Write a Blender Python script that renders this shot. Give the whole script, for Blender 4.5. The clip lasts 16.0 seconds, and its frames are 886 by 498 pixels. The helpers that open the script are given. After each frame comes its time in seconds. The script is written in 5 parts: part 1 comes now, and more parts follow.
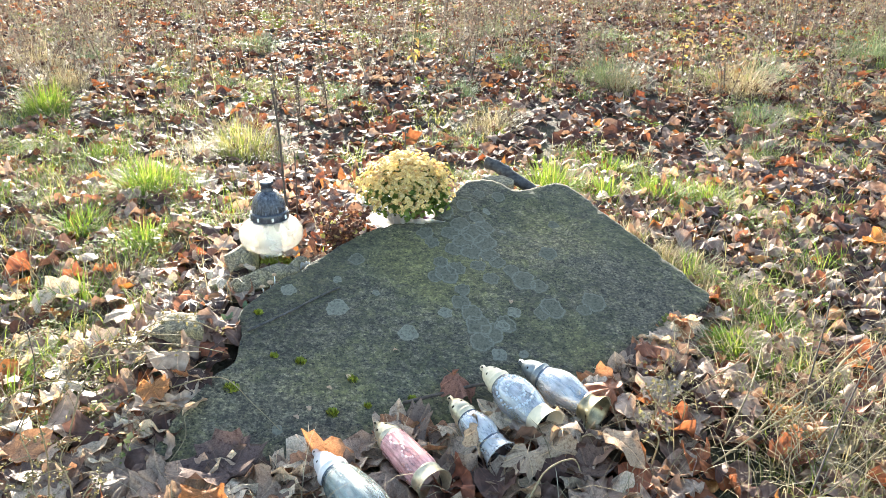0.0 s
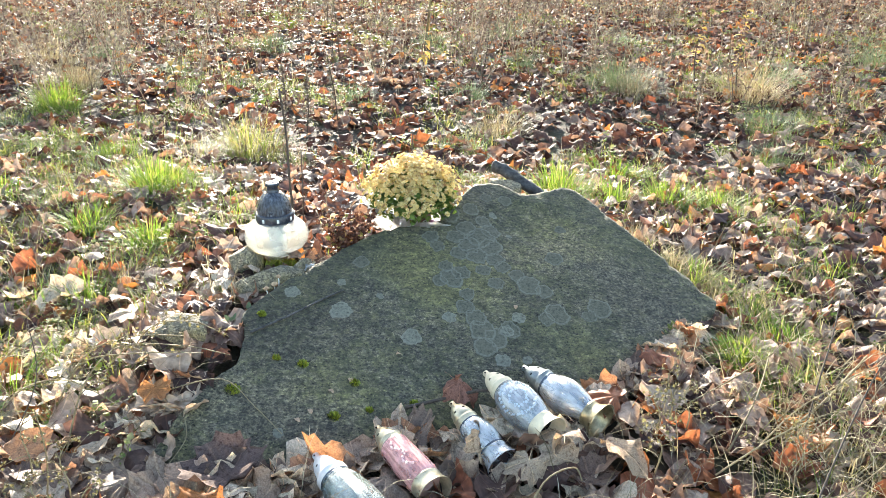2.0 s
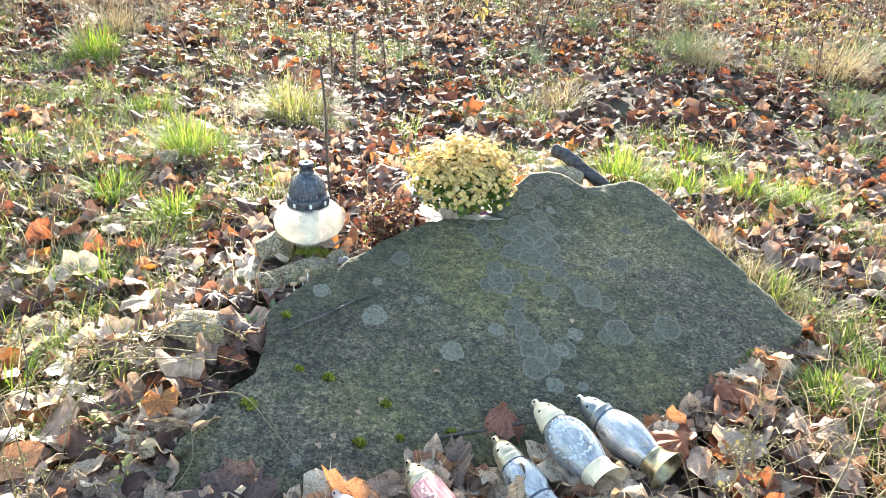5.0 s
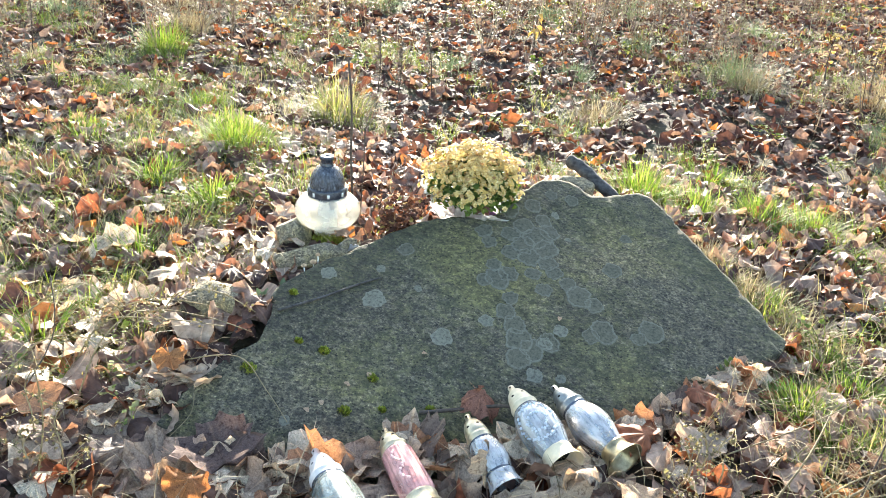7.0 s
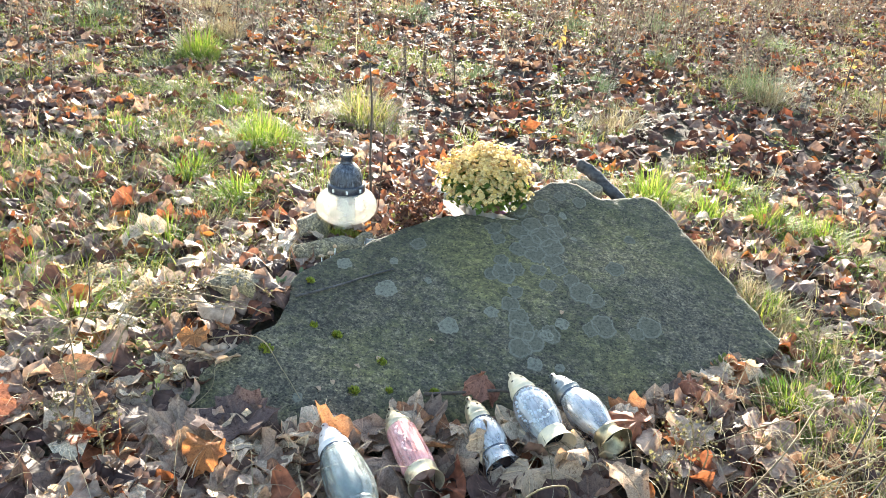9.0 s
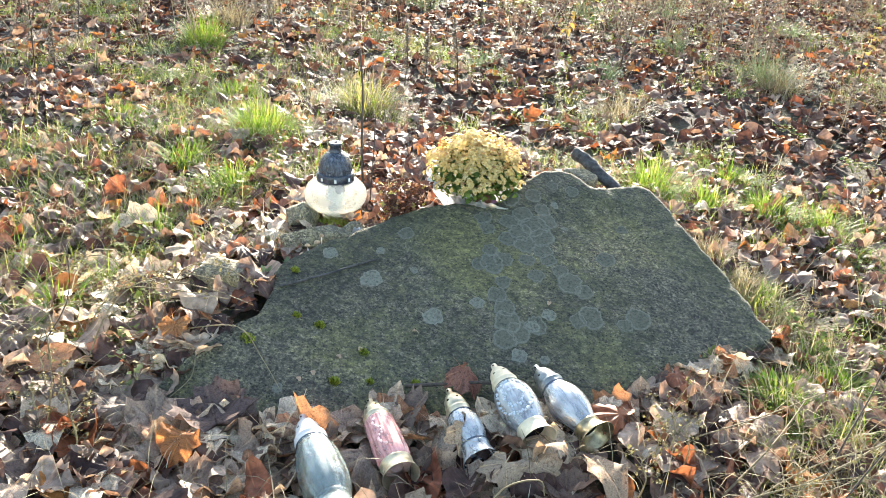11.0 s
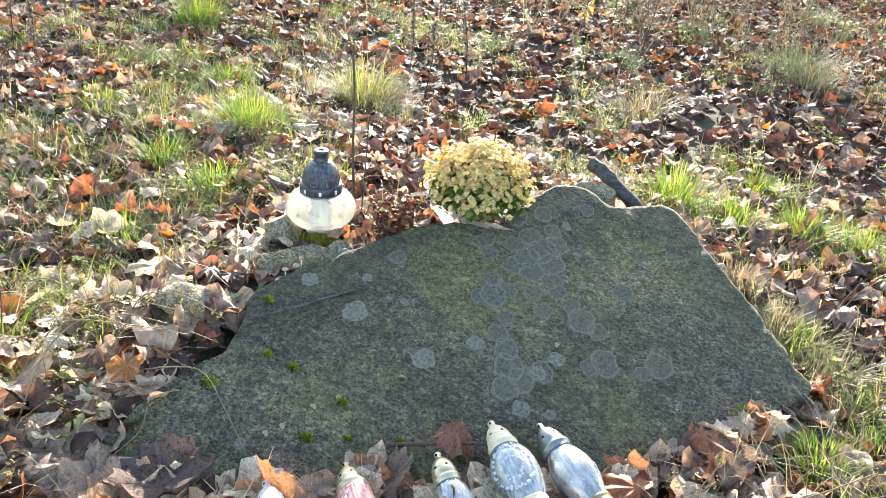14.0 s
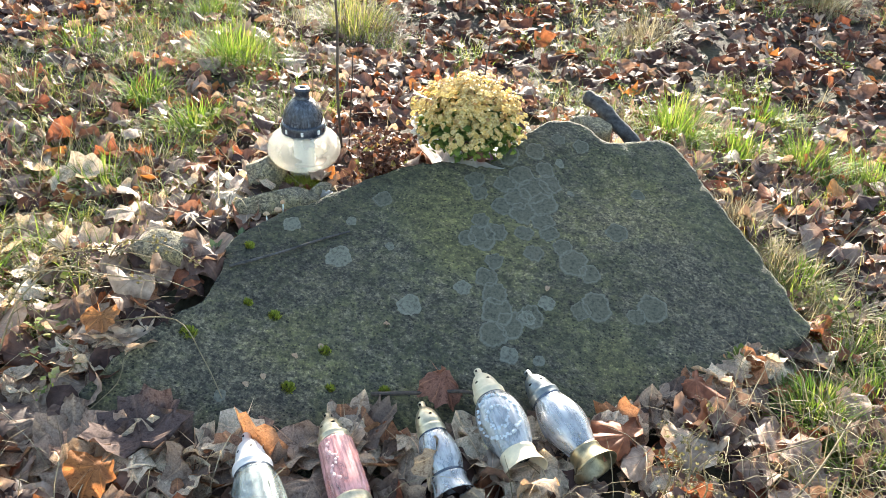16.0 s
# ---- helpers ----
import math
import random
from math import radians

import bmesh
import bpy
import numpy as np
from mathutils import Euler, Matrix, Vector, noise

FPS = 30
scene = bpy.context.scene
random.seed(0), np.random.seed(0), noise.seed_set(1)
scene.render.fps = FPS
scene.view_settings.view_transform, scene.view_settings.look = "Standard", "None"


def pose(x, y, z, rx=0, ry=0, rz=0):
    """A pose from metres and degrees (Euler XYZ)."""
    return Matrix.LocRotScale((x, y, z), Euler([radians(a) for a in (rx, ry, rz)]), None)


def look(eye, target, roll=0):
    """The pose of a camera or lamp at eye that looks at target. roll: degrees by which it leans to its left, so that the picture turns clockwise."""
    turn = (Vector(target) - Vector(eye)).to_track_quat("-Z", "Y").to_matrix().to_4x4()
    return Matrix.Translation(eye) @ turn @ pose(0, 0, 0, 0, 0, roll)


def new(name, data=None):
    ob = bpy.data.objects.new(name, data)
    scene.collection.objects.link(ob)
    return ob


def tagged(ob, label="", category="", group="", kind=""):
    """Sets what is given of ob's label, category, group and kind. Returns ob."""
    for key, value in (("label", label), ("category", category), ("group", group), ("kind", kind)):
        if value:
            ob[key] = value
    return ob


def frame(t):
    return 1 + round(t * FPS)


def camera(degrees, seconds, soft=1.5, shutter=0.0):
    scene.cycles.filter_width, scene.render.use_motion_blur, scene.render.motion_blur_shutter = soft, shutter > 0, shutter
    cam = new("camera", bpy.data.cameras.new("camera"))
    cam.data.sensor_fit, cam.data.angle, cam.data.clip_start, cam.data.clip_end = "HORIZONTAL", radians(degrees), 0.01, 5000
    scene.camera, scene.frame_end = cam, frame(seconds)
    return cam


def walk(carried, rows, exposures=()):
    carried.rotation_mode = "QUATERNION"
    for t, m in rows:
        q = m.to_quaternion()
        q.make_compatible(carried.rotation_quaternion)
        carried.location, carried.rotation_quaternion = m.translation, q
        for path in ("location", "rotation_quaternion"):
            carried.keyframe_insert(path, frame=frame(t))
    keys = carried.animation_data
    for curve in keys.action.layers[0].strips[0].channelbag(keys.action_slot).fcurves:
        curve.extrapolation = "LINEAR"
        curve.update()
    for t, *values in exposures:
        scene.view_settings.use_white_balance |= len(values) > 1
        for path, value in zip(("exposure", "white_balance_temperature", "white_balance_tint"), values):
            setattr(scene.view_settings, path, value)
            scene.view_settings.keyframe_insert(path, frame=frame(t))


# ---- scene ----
cam = camera(56.7, 16.0, soft=0.75)
METRES, EYE, TILT, LEAN, TURN = 1.3706, 1.05, 0.0, 0.0, 0.0
ROWS = [
    (0.0, 0.0, 0.0, 0.0, 0.05, -22.61, -0.11),
    (0.5, 0.007, 0.0069, -0.001, 0.17, -22.56, -0.2),
    (1.0, 0.0086, 0.0099, 0.0003, 0.37, -22.38, -0.34),
    (1.5, 0.0056, 0.0069, 0.0006, 0.61, -22.29, -0.47),
    (2.0, 0.0088, 0.0091, 0.0002, 0.98, -22.47, -0.59),
    (2.5, 0.0242, 0.017, -0.0013, 1.43, -22.94, -0.75),
    (3.0, 0.0324, 0.0339, -0.0022, 1.87, -23.57, -0.97),
    (3.5, 0.0293, 0.0571, -0.0026, 2.4, -24.49, -1.13),
    (4.0, 0.0128, 0.1135, -0.0083, 2.97, -25.31, -1.43),
    (4.5, -0.004, 0.1726, 0.0053, 3.51, -25.85, -1.85),
    (5.0, -0.0079, 0.2124, 0.0059, 5.06, -25.99, -2.19),
    (7.5, 0.1293, 0.0697, 0.0262, 11.28, -24.84, -4.22),
    (8.0, 0.118, 0.0249, 0.0309, 11.39, -24.58, -4.62),
    (8.5, 0.1259, 0.0206, 0.0313, 12.2, -24.56, -4.6),
    (9.0, 0.1647, 0.0416, 0.0315, 13.09, -24.69, -4.38),
    (11.5, 0.2406, 0.0835, 0.0305, 15.02, -25.7, -3.8),
    (12.0, 0.2734, 0.0956, 0.0279, 16.0, -25.63, -3.54),
    (12.5, 0.2897, 0.0937, 0.0355, 16.51, -25.52, -3.43),
    (13.0, 0.2751, 0.1114, 0.0313, 16.45, -25.8, -3.75),
    (13.5, 0.2316, 0.2107, 0.0226, 16.09, -26.57, -4.42),
    (14.0, 0.1898, 0.2862, 0.0339, 15.64, -27.55, -4.96),
    (14.5, 0.183, 0.3004, 0.0358, 15.23, -28.71, -5.2),
    (15.0, 0.1862, 0.3075, 0.033, 15.3, -29.96, -5.03),
    (15.5, 0.202, 0.3402, 0.0277, 15.65, -31.31, -4.54),
    (16.0, 0.2132, 0.3462, 0.0271, 15.82, -32.3, -3.91),
]
walk(cam, [(t, pose(0, 0, EYE, TILT, LEAN, TURN) @ pose(METRES * x, METRES * y, METRES * z, 90 + pitch, roll, yaw)) for t, x, y, z, yaw, pitch, roll in ROWS],
     exposures=[(0.0, 2.67, 6650, 8.5), (3.5, 2.6, 6650, 8.5), (5.0, 2.8, 6650, 8.5), (7.5, 2.64, 6650, 8.5), (12.5, 2.58, 6650, 8.5), (13.5, 2.57, 6650, 8.5), (14.5, 2.72, 6650, 8.5), (16.0, 2.35, 6650, 8.5)])

# ---- world and sun ----
SUN_ELEV, SUN_AZ = 15.5, -11.0            # degrees; azimuth clockwise from +y
world = bpy.data.worlds.new("sky")
scene.world = world
world.use_nodes = True
wn = world.node_tree
sky = wn.nodes.new("ShaderNodeTexSky")
sky.sky_type = "NISHITA"
sky.sun_disc = False
sky.sun_elevation = radians(SUN_ELEV)
sky.sun_rotation = radians(SUN_AZ % 360)
wn.links.new(sky.outputs[0], wn.nodes["Background"].inputs[0])
wn.nodes["Background"].inputs[1].default_value = 0.135
sun_data = bpy.data.lights.new("sun", "SUN")
sun_data.energy, sun_data.angle, sun_data.color = 5.0, radians(0.6), (1.0, 0.94, 0.83)
sun = new("sun", sun_data)
se, sa = radians(SUN_ELEV), radians(SUN_AZ)
sun_way = Vector((math.sin(sa) * math.cos(se), math.cos(sa) * math.cos(se), math.sin(se)))
sun.matrix_world = look(sun_way * 50, (0, 0, 0))

rng = np.random.default_rng(7)
rnd = random.Random(11)


# ---- materials ----
def material(name):
    m = bpy.data.materials.new(name)
    m.use_nodes = True
    t = m.node_tree
    return m, t, t.nodes["Principled BSDF"]


def ramp(t, stops, source=None, interpolation="LINEAR"):
    n = t.nodes.new("ShaderNodeValToRGB")
    n.color_ramp.interpolation = interpolation
    e = n.color_ramp.elements
    while len(e) < len(stops):
        e.new(0.5)
    for k, (p, c) in enumerate(stops):
        e[k].position = p
        e[k].color = (*c, 1) if len(c) == 3 else c
    if source is not None:
        t.links.new(source, n.inputs[0])
    return n.outputs[0]


def noise_tex(t, scale, detail=4.0, rough=0.6, coords=None, out=0):
    n = t.nodes.new("ShaderNodeTexNoise")
    n.inputs["Scale"].default_value = scale
    n.inputs["Detail"].default_value = detail
    n.inputs["Roughness"].default_value = rough
    if coords is None:
        c = t.nodes.new("ShaderNodeTexCoord")
        coords = c.outputs["Object"]
    t.links.new(coords, n.inputs["Vector"])
    return n.outputs[out]


def mix(t, a, b, fac=0.5, mode="MIX"):
    n = t.nodes.new("ShaderNodeMix")
    n.data_type, n.blend_type = "RGBA", mode
    for k, v in ((0, fac), (6, a), (7, b)):
        if isinstance(v, (int, float)):
            n.inputs[k].default_value = v
        elif isinstance(v, tuple):
            n.inputs[k].default_value = (*v, 1)
        else:
            t.links.new(v, n.inputs[k])
    return n.outputs[2]


def bump(t, bsdf, height, strength=0.4, distance=0.005):
    n = t.nodes.new("ShaderNodeBump")
    n.inputs["Strength"].default_value, n.inputs["Distance"].default_value = strength, distance
    t.links.new(height, n.inputs["Height"])
    t.links.new(n.outputs[0], bsdf.inputs["Normal"])
    return n.outputs[0]


def thin(name, stops, single=False, through_share=0.35, rough=0.6, grain=60.0, tint=(1.0, 0.84, 0.66), sheen=0.15, veins=False):
    """A leaf, blade or petal: colour by piece, mottled, letting part of the light through."""
    m, t, b = material(name)
    if single:
        src = t.nodes.new("ShaderNodeObjectInfo").outputs["Random"]
    else:
        src = t.nodes.new("ShaderNodeNewGeometry").outputs["Random Per Island"]
    base = ramp(t, stops, src)
    mott = ramp(t, [(0.3, (0.55, 0.5, 0.46)), (0.7, (1.15, 1.12, 1.1))], noise_tex(t, grain, 5))
    col = mix(t, base, mott, 1.0, "MULTIPLY")
    if veins:
        spots = ramp(t, [(0.34, (0.5, 0.44, 0.4)), (0.46, (1, 1, 1)), (0.7, (1.15, 1.1, 1.02))], noise_tex(t, grain * 0.28, 4))
        col = mix(t, col, spots, 1.0, "MULTIPLY")
        at = t.nodes.new("ShaderNodeAttribute")
        at.attribute_name = "flat"
        xyz = t.nodes.new("ShaderNodeSeparateXYZ")
        t.links.new(at.outputs["Vector"], xyz.inputs[0])
        value = xyz.outputs[1]
        for op, other in (("ADD", 0.1), ("ARCTAN2", xyz.outputs[0]), ("MULTIPLY", 7.5 / 6.2832), ("ADD", 8.625), ("FRACT", 0), ("SUBTRACT", 0.5), ("ABSOLUTE", 0)):
            n = t.nodes.new("ShaderNodeMath")
            n.operation = op
            t.links.new(value, n.inputs[0])
            if isinstance(other, (int, float)):
                n.inputs[1].default_value = other
            else:
                t.links.new(other, n.inputs[1])
            value = n.outputs[0]
        col = mix(t, col, ramp(t, [(0.0, (1.5, 1.45, 1.3)), (0.035, (1.25, 1.22, 1.15)), (0.07, (0.9, 0.9, 0.9)), (0.3, (1.05, 1.05, 1.05))], value), 1.0, "MULTIPLY")
    t.links.new(col, b.inputs["Base Color"])
    b.inputs["Roughness"].default_value = rough
    b.inputs["Specular IOR Level"].default_value = sheen
    nrm = bump(t, b, noise_tex(t, grain * 2.5, 3), 0.35, 0.003)
    tr = t.nodes.new("ShaderNodeBsdfTranslucent")
    t.links.new(mix(t, col, tint, 1.0, "MULTIPLY"), tr.inputs["Color"])
    ms = t.nodes.new("ShaderNodeMixShader")
    ms.inputs[0].default_value = through_share
    t.links.new(b.outputs[0], ms.inputs[1])
    t.links.new(tr.outputs[0], ms.inputs[2])
    t.links.new(ms.outputs[0], t.nodes["Material Output"].inputs[0])
    return m


LEAF_STOPS = [(0.0, (0.045, 0.025, 0.022)), (0.25, (0.1, 0.052, 0.042)), (0.45, (0.18, 0.105, 0.08)), (0.64, (0.28, 0.185, 0.14)),
              (0.83, (0.42, 0.32, 0.25)), (0.87, (0.24, 0.085, 0.05)), (0.96, (0.34, 0.13, 0.06)), (1.0, (0.52, 0.24, 0.07))]
NEAR_STOPS = [(0.0, (0.06, 0.036, 0.032)), (0.22, (0.14, 0.08, 0.065)), (0.42, (0.26, 0.175, 0.135)), (0.62, (0.42, 0.31, 0.24)),
              (0.8, (0.56, 0.45, 0.35)), (0.84, (0.26, 0.095, 0.055)), (0.94, (0.36, 0.14, 0.065)), (1.0, (0.52, 0.24, 0.07))]
PILE_STOPS = [(0.0, (0.134, 0.09, 0.0736)), (0.18, (0.278, 0.2, 0.152)), (0.38, (0.464, 0.35, 0.262)), (0.6, (0.68, 0.55, 0.405)), (0.86, (0.803, 0.69, 0.515)), (0.92, (0.433, 0.25, 0.166)), (0.96, (0.412, 0.19, 0.092)), (1.0, (0.46, 0.25, 0.13))]
m_leaf = thin("dry_leaf", LEAF_STOPS, through_share=0.3, sheen=0.1, rough=0.62)
m_leaf_near = thin("dry_leaf_near", NEAR_STOPS, through_share=0.3, sheen=0.25, rough=0.55, tint=(1.0, 0.87, 0.73), veins=True)
m_leaf_single = thin("dry_leaf_single", PILE_STOPS, single=True, through_share=0.26, grain=45, rough=0.5, sheen=0.35, tint=(1.0, 0.88, 0.74), veins=True)
m_leaf_orange = thin("orange_leaf", [(0, (0.42, 0.19, 0.08)), (1, (0.5, 0.26, 0.12))], single=True, through_share=0.45, veins=True)
m_leaf_russet = thin("russet_leaf", [(0, (0.29, 0.14, 0.1)), (1, (0.34, 0.17, 0.125))], single=True, through_share=0.3, veins=True)
m_leaf_dark = thin("dark_leaf", [(0, (0.11, 0.08, 0.075)), (1, (0.14, 0.1, 0.09))], single=True, through_share=0.15, rough=0.75, sheen=0.1, veins=True)
m_leaf_tan = thin("tan_leaf", [(0, (0.4, 0.29, 0.2)), (1, (0.46, 0.35, 0.25))], single=True, through_share=0.25, veins=True)
m_grass = thin("grass_blades", [(0, (0.11, 0.16, 0.04)), (0.3, (0.2, 0.27, 0.06)), (0.55, (0.32, 0.36, 0.12)), (0.75, (0.46, 0.41, 0.2)), (1, (0.56, 0.48, 0.3))],
               through_share=0.5, grain=25, tint=(1.0, 1.0, 0.5))
m_grass_bright = thin("fresh_grass", [(0, (0.09, 0.17, 0.035)), (0.5, (0.19, 0.3, 0.065)), (0.8, (0.3, 0.37, 0.12)), (1, (0.46, 0.43, 0.22))], through_share=0.46, grain=25, tint=(1.0, 1.0, 0.45))
m_straw = thin("dry_straw", [(0, (0.19, 0.15, 0.09)), (0.5, (0.37, 0.32, 0.2)), (1, (0.54, 0.48, 0.35))], through_share=0.35, grain=30, tint=(1, 0.95, 0.75))
m_far_grass = thin("dull_grass", [(0, (0.09, 0.13, 0.07)), (0.5, (0.19, 0.24, 0.13)), (1, (0.34, 0.35, 0.25))], through_share=0.28, grain=25, tint=(0.9, 1, 0.75))
m_weed = thin("dead_weed", [(0, (0.1, 0.075, 0.065)), (0.45, (0.2, 0.16, 0.13)), (0.75, (0.33, 0.285, 0.23)), (1, (0.28, 0.29, 0.18))], through_share=0.2, grain=30, tint=(1, 0.95, 0.85))
m_herb = thin("small_herb", [(0, (0.1, 0.15, 0.04)), (0.5, (0.2, 0.26, 0.07)), (0.8, (0.34, 0.34, 0.15)), (1, (0.45, 0.4, 0.25))], through_share=0.4, grain=60, tint=(1, 1, 0.5))
m_sprig = thin("withered_sprig", [(0, (0.08, 0.065, 0.045)), (0.4, (0.16, 0.135, 0.08)), (0.75, (0.24, 0.22, 0.12)), (1, (0.32, 0.27, 0.18))], through_share=0.35, grain=80, tint=(1, 1, 0.7))
m_yellow_leaf = thin("yellow_leaf", [(0, (0.5, 0.36, 0.1)), (1, (0.58, 0.47, 0.18))], through_share=0.45, grain=40)
m_moss = thin("moss", [(0, (0.15, 0.2, 0.02)), (1, (0.38, 0.42, 0.07))], through_share=0.2, grain=80)
m_petal = thin("cream_petal", [(0, (0.78, 0.6, 0.2)), (0.5, (0.84, 0.7, 0.3)), (1, (0.86, 0.78, 0.46))], single=True, through_share=0.45, grain=90, tint=(1, 0.95, 0.7))
m_petal_old = thin("wilted_petal", [(0, (0.5, 0.3, 0.13)), (1, (0.7, 0.52, 0.25))], single=True, through_share=0.3, grain=90)
m_petal_mix = thin("cream_petals_mixed", [(0, (0.55, 0.36, 0.15)), (0.25, (0.78, 0.6, 0.22)), (0.7, (0.85, 0.73, 0.36)), (1, (0.88, 0.8, 0.5))], through_share=0.4, grain=90, tint=(1, 0.95, 0.7))
m_mum_leaf = thin("mum_leaf", [(0, (0.08, 0.14, 0.035)), (1, (0.2, 0.28, 0.07))], through_share=0.3, grain=90, tint=(1, 1, 0.4))
m_dried = thin("dried_flower", [(0, (0.06, 0.03, 0.022)), (0.6, (0.17, 0.08, 0.055)), (0.85, (0.28, 0.16, 0.11)), (1, (0.4, 0.38, 0.1))], through_share=0.25, grain=80)


def soil_material():
    m, t, b = material("leafy_soil")
    big = noise_tex(t, 2.2, 5)
    fine = noise_tex(t, 45, 6, 0.7)
    c1 = ramp(t, [(0.3, (0.02, 0.013, 0.009)), (0.55, (0.055, 0.036, 0.022)), (0.75, (0.11, 0.075, 0.048))], fine)
    c2 = ramp(t, [(0.3, (0.03, 0.032, 0.012)), (0.7, (0.09, 0.085, 0.032))], fine)
    t.links.new(mix(t, c1, c2, ramp(t, [(0.45, (0, 0, 0)), (0.62, (0.8, 0.8, 0.8))], big)), b.inputs["Base Color"])
    b.inputs["Roughness"].default_value = 0.95
    bump(t, b, fine, 0.8, 0.02)
    return m


def stone_material(name, dark, mid, light, green, scale=1.0):
    """Weathered stone: pitted, mottled in three sizes, with a thin patchy film of algae."""
    m, t, b = material(name)
    c = t.nodes.new("ShaderNodeTexCoord")
    mp = t.nodes.new("ShaderNodeMapping")
    mp.inputs["Scale"].default_value = (0.9, 1.1, 1.0)
    t.links.new(c.outputs["Object"], mp.inputs["Vector"])
    grain = mp.outputs[0]
    fine = noise_tex(t, 150 * scale, 8, 0.82, grain)
    medium = noise_tex(t, 46 * scale, 7, 0.72, grain)
    large = noise_tex(t, 3.0 * scale, 4, 0.55)
    col = ramp(t, [(0.36, dark), (0.5, mid), (0.66, light)], fine)
    film = mix(t, ramp(t, [(0.4, (0, 0, 0)), (0.58, (1, 1, 1))], medium), ramp(t, [(0.36, (0, 0, 0)), (0.62, (1, 1, 1))], large), 0.55)
    col = mix(t, col, green, ramp(t, [(0.3, (0, 0, 0)), (0.75, (0.85, 0.85, 0.85))], film))
    patch = ramp(t, [(0.36, (0.5, 0.5, 0.51)), (0.5, (0.95, 0.95, 0.95)), (0.64, (1.5, 1.45, 1.3))], noise_tex(t, 26 * scale, 9, 0.8, grain))
    broad = ramp(t, [(0.34, (0.62, 0.62, 0.63)), (0.5, (0.95, 0.95, 0.95)), (0.64, (1.35, 1.28, 1.05))], noise_tex(t, 2.4 * scale, 3, 0.5))
    col = mix(t, mix(t, col, broad, 1.0, "MULTIPLY"), patch, 1.0, "MULTIPLY")
    pits = t.nodes.new("ShaderNodeTexVoronoi")
    pits.inputs["Scale"].default_value = 120 * scale
    t.links.new(grain, pits.inputs["Vector"])
    holes = mix(t, ramp(t, [(0.14, (0.16, 0.16, 0.16)), (0.34, (1, 1, 1))], pits.outputs["Distance"]), (1, 1, 1), ramp(t, [(0.4, (1, 1, 1)), (0.52, (0, 0, 0))], noise_tex(t, 24 * scale, 4)))
    flecks = ramp(t, [(0.6, (1, 1, 1)), (0.7, (2.0, 1.95, 1.75))], noise_tex(t, 210 * scale, 2, 0.5))
    speckle = ramp(t, [(0.38, (0.62, 0.62, 0.6)), (0.48, (0.92, 0.92, 0.92)), (0.6, (1.32, 1.3, 1.22))], noise_tex(t, 75 * scale, 3, 0.65, grain))
    col = mix(t, mix(t, mix(t, col, holes, 1.0, "MULTIPLY"), flecks, 1.0, "MULTIPLY"), speckle, 1.0, "MULTIPLY")
    t.links.new(col, b.inputs["Base Color"])
    b.inputs["Roughness"].default_value = 0.88
    h = mix(t, mix(t, fine, medium, 0.6), holes, 0.3)
    bump(t, b, h, 1.0, 0.012)
    return m


m_soil = soil_material()
m_slab = stone_material("slab_stone", (0.026, 0.022, 0.015), (0.096, 0.084, 0.058), (0.2, 0.18, 0.13), (0.08, 0.079, 0.037))
m_rock = stone_material("field_stone", (0.07, 0.055, 0.036), (0.27, 0.22, 0.15), (0.5, 0.42, 0.31), (0.27, 0.22, 0.13), 1.6)


def plain(name, colour, rough=0.5, metal=0.0, grain=90.0, spread=0.25, relief=0.15, transmission=0.0, ior=1.45):
    m, t, b = material(name)
    lo = tuple(c * (1 - spread) for c in colour)
    hi = tuple(min(1, c * (1 + spread)) for c in colour)
    n = noise_tex(t, grain, 5)
    t.links.new(ramp(t, [(0.3, lo), (0.7, hi)], n), b.inputs["Base Color"])
    t.links.new(ramp(t, [(0.3, (rough * 0.7,) * 3), (0.7, (min(1, rough * 1.3),) * 3)], noise_tex(t, grain * 0.4, 4)), b.inputs["Roughness"])
    b.inputs["Metallic"].default_value = metal
    b.inputs["Transmission Weight"].default_value = transmission
    b.inputs["IOR"].default_value = ior
    bump(t, b, n, relief, 0.002)
    return m


def lichen_material(name, middle, rim):
    """Crusty rosette: dull and broken in the middle, a thin paler rim."""
    m, t, b = material(name)
    at = t.nodes.new("ShaderNodeAttribute")
    at.attribute_name = "flat"
    xyz = t.nodes.new("ShaderNodeSeparateXYZ")
    t.links.new(at.outputs["Vector"], xyz.inputs[0])
    crust = noise_tex(t, 140, 6, 0.7)
    body = ramp(t, [(0.36, tuple(c * 0.5 for c in middle)), (0.5, middle), (0.7, tuple(c * 1.4 for c in middle))], crust)
    edge = ramp(t, [(0.3, tuple(c * 0.6 for c in rim)), (0.6, rim)], crust)
    t.links.new(mix(t, body, edge, ramp(t, [(0.78, (0, 0, 0)), (0.9, (0.95, 0.95, 0.95)), (1.0, (0.4, 0.4, 0.4))], xyz.outputs[0])), b.inputs["Base Color"])
    b.inputs["Roughness"].default_value = 0.95
    bump(t, b, crust, 0.8, 0.003)
    return m


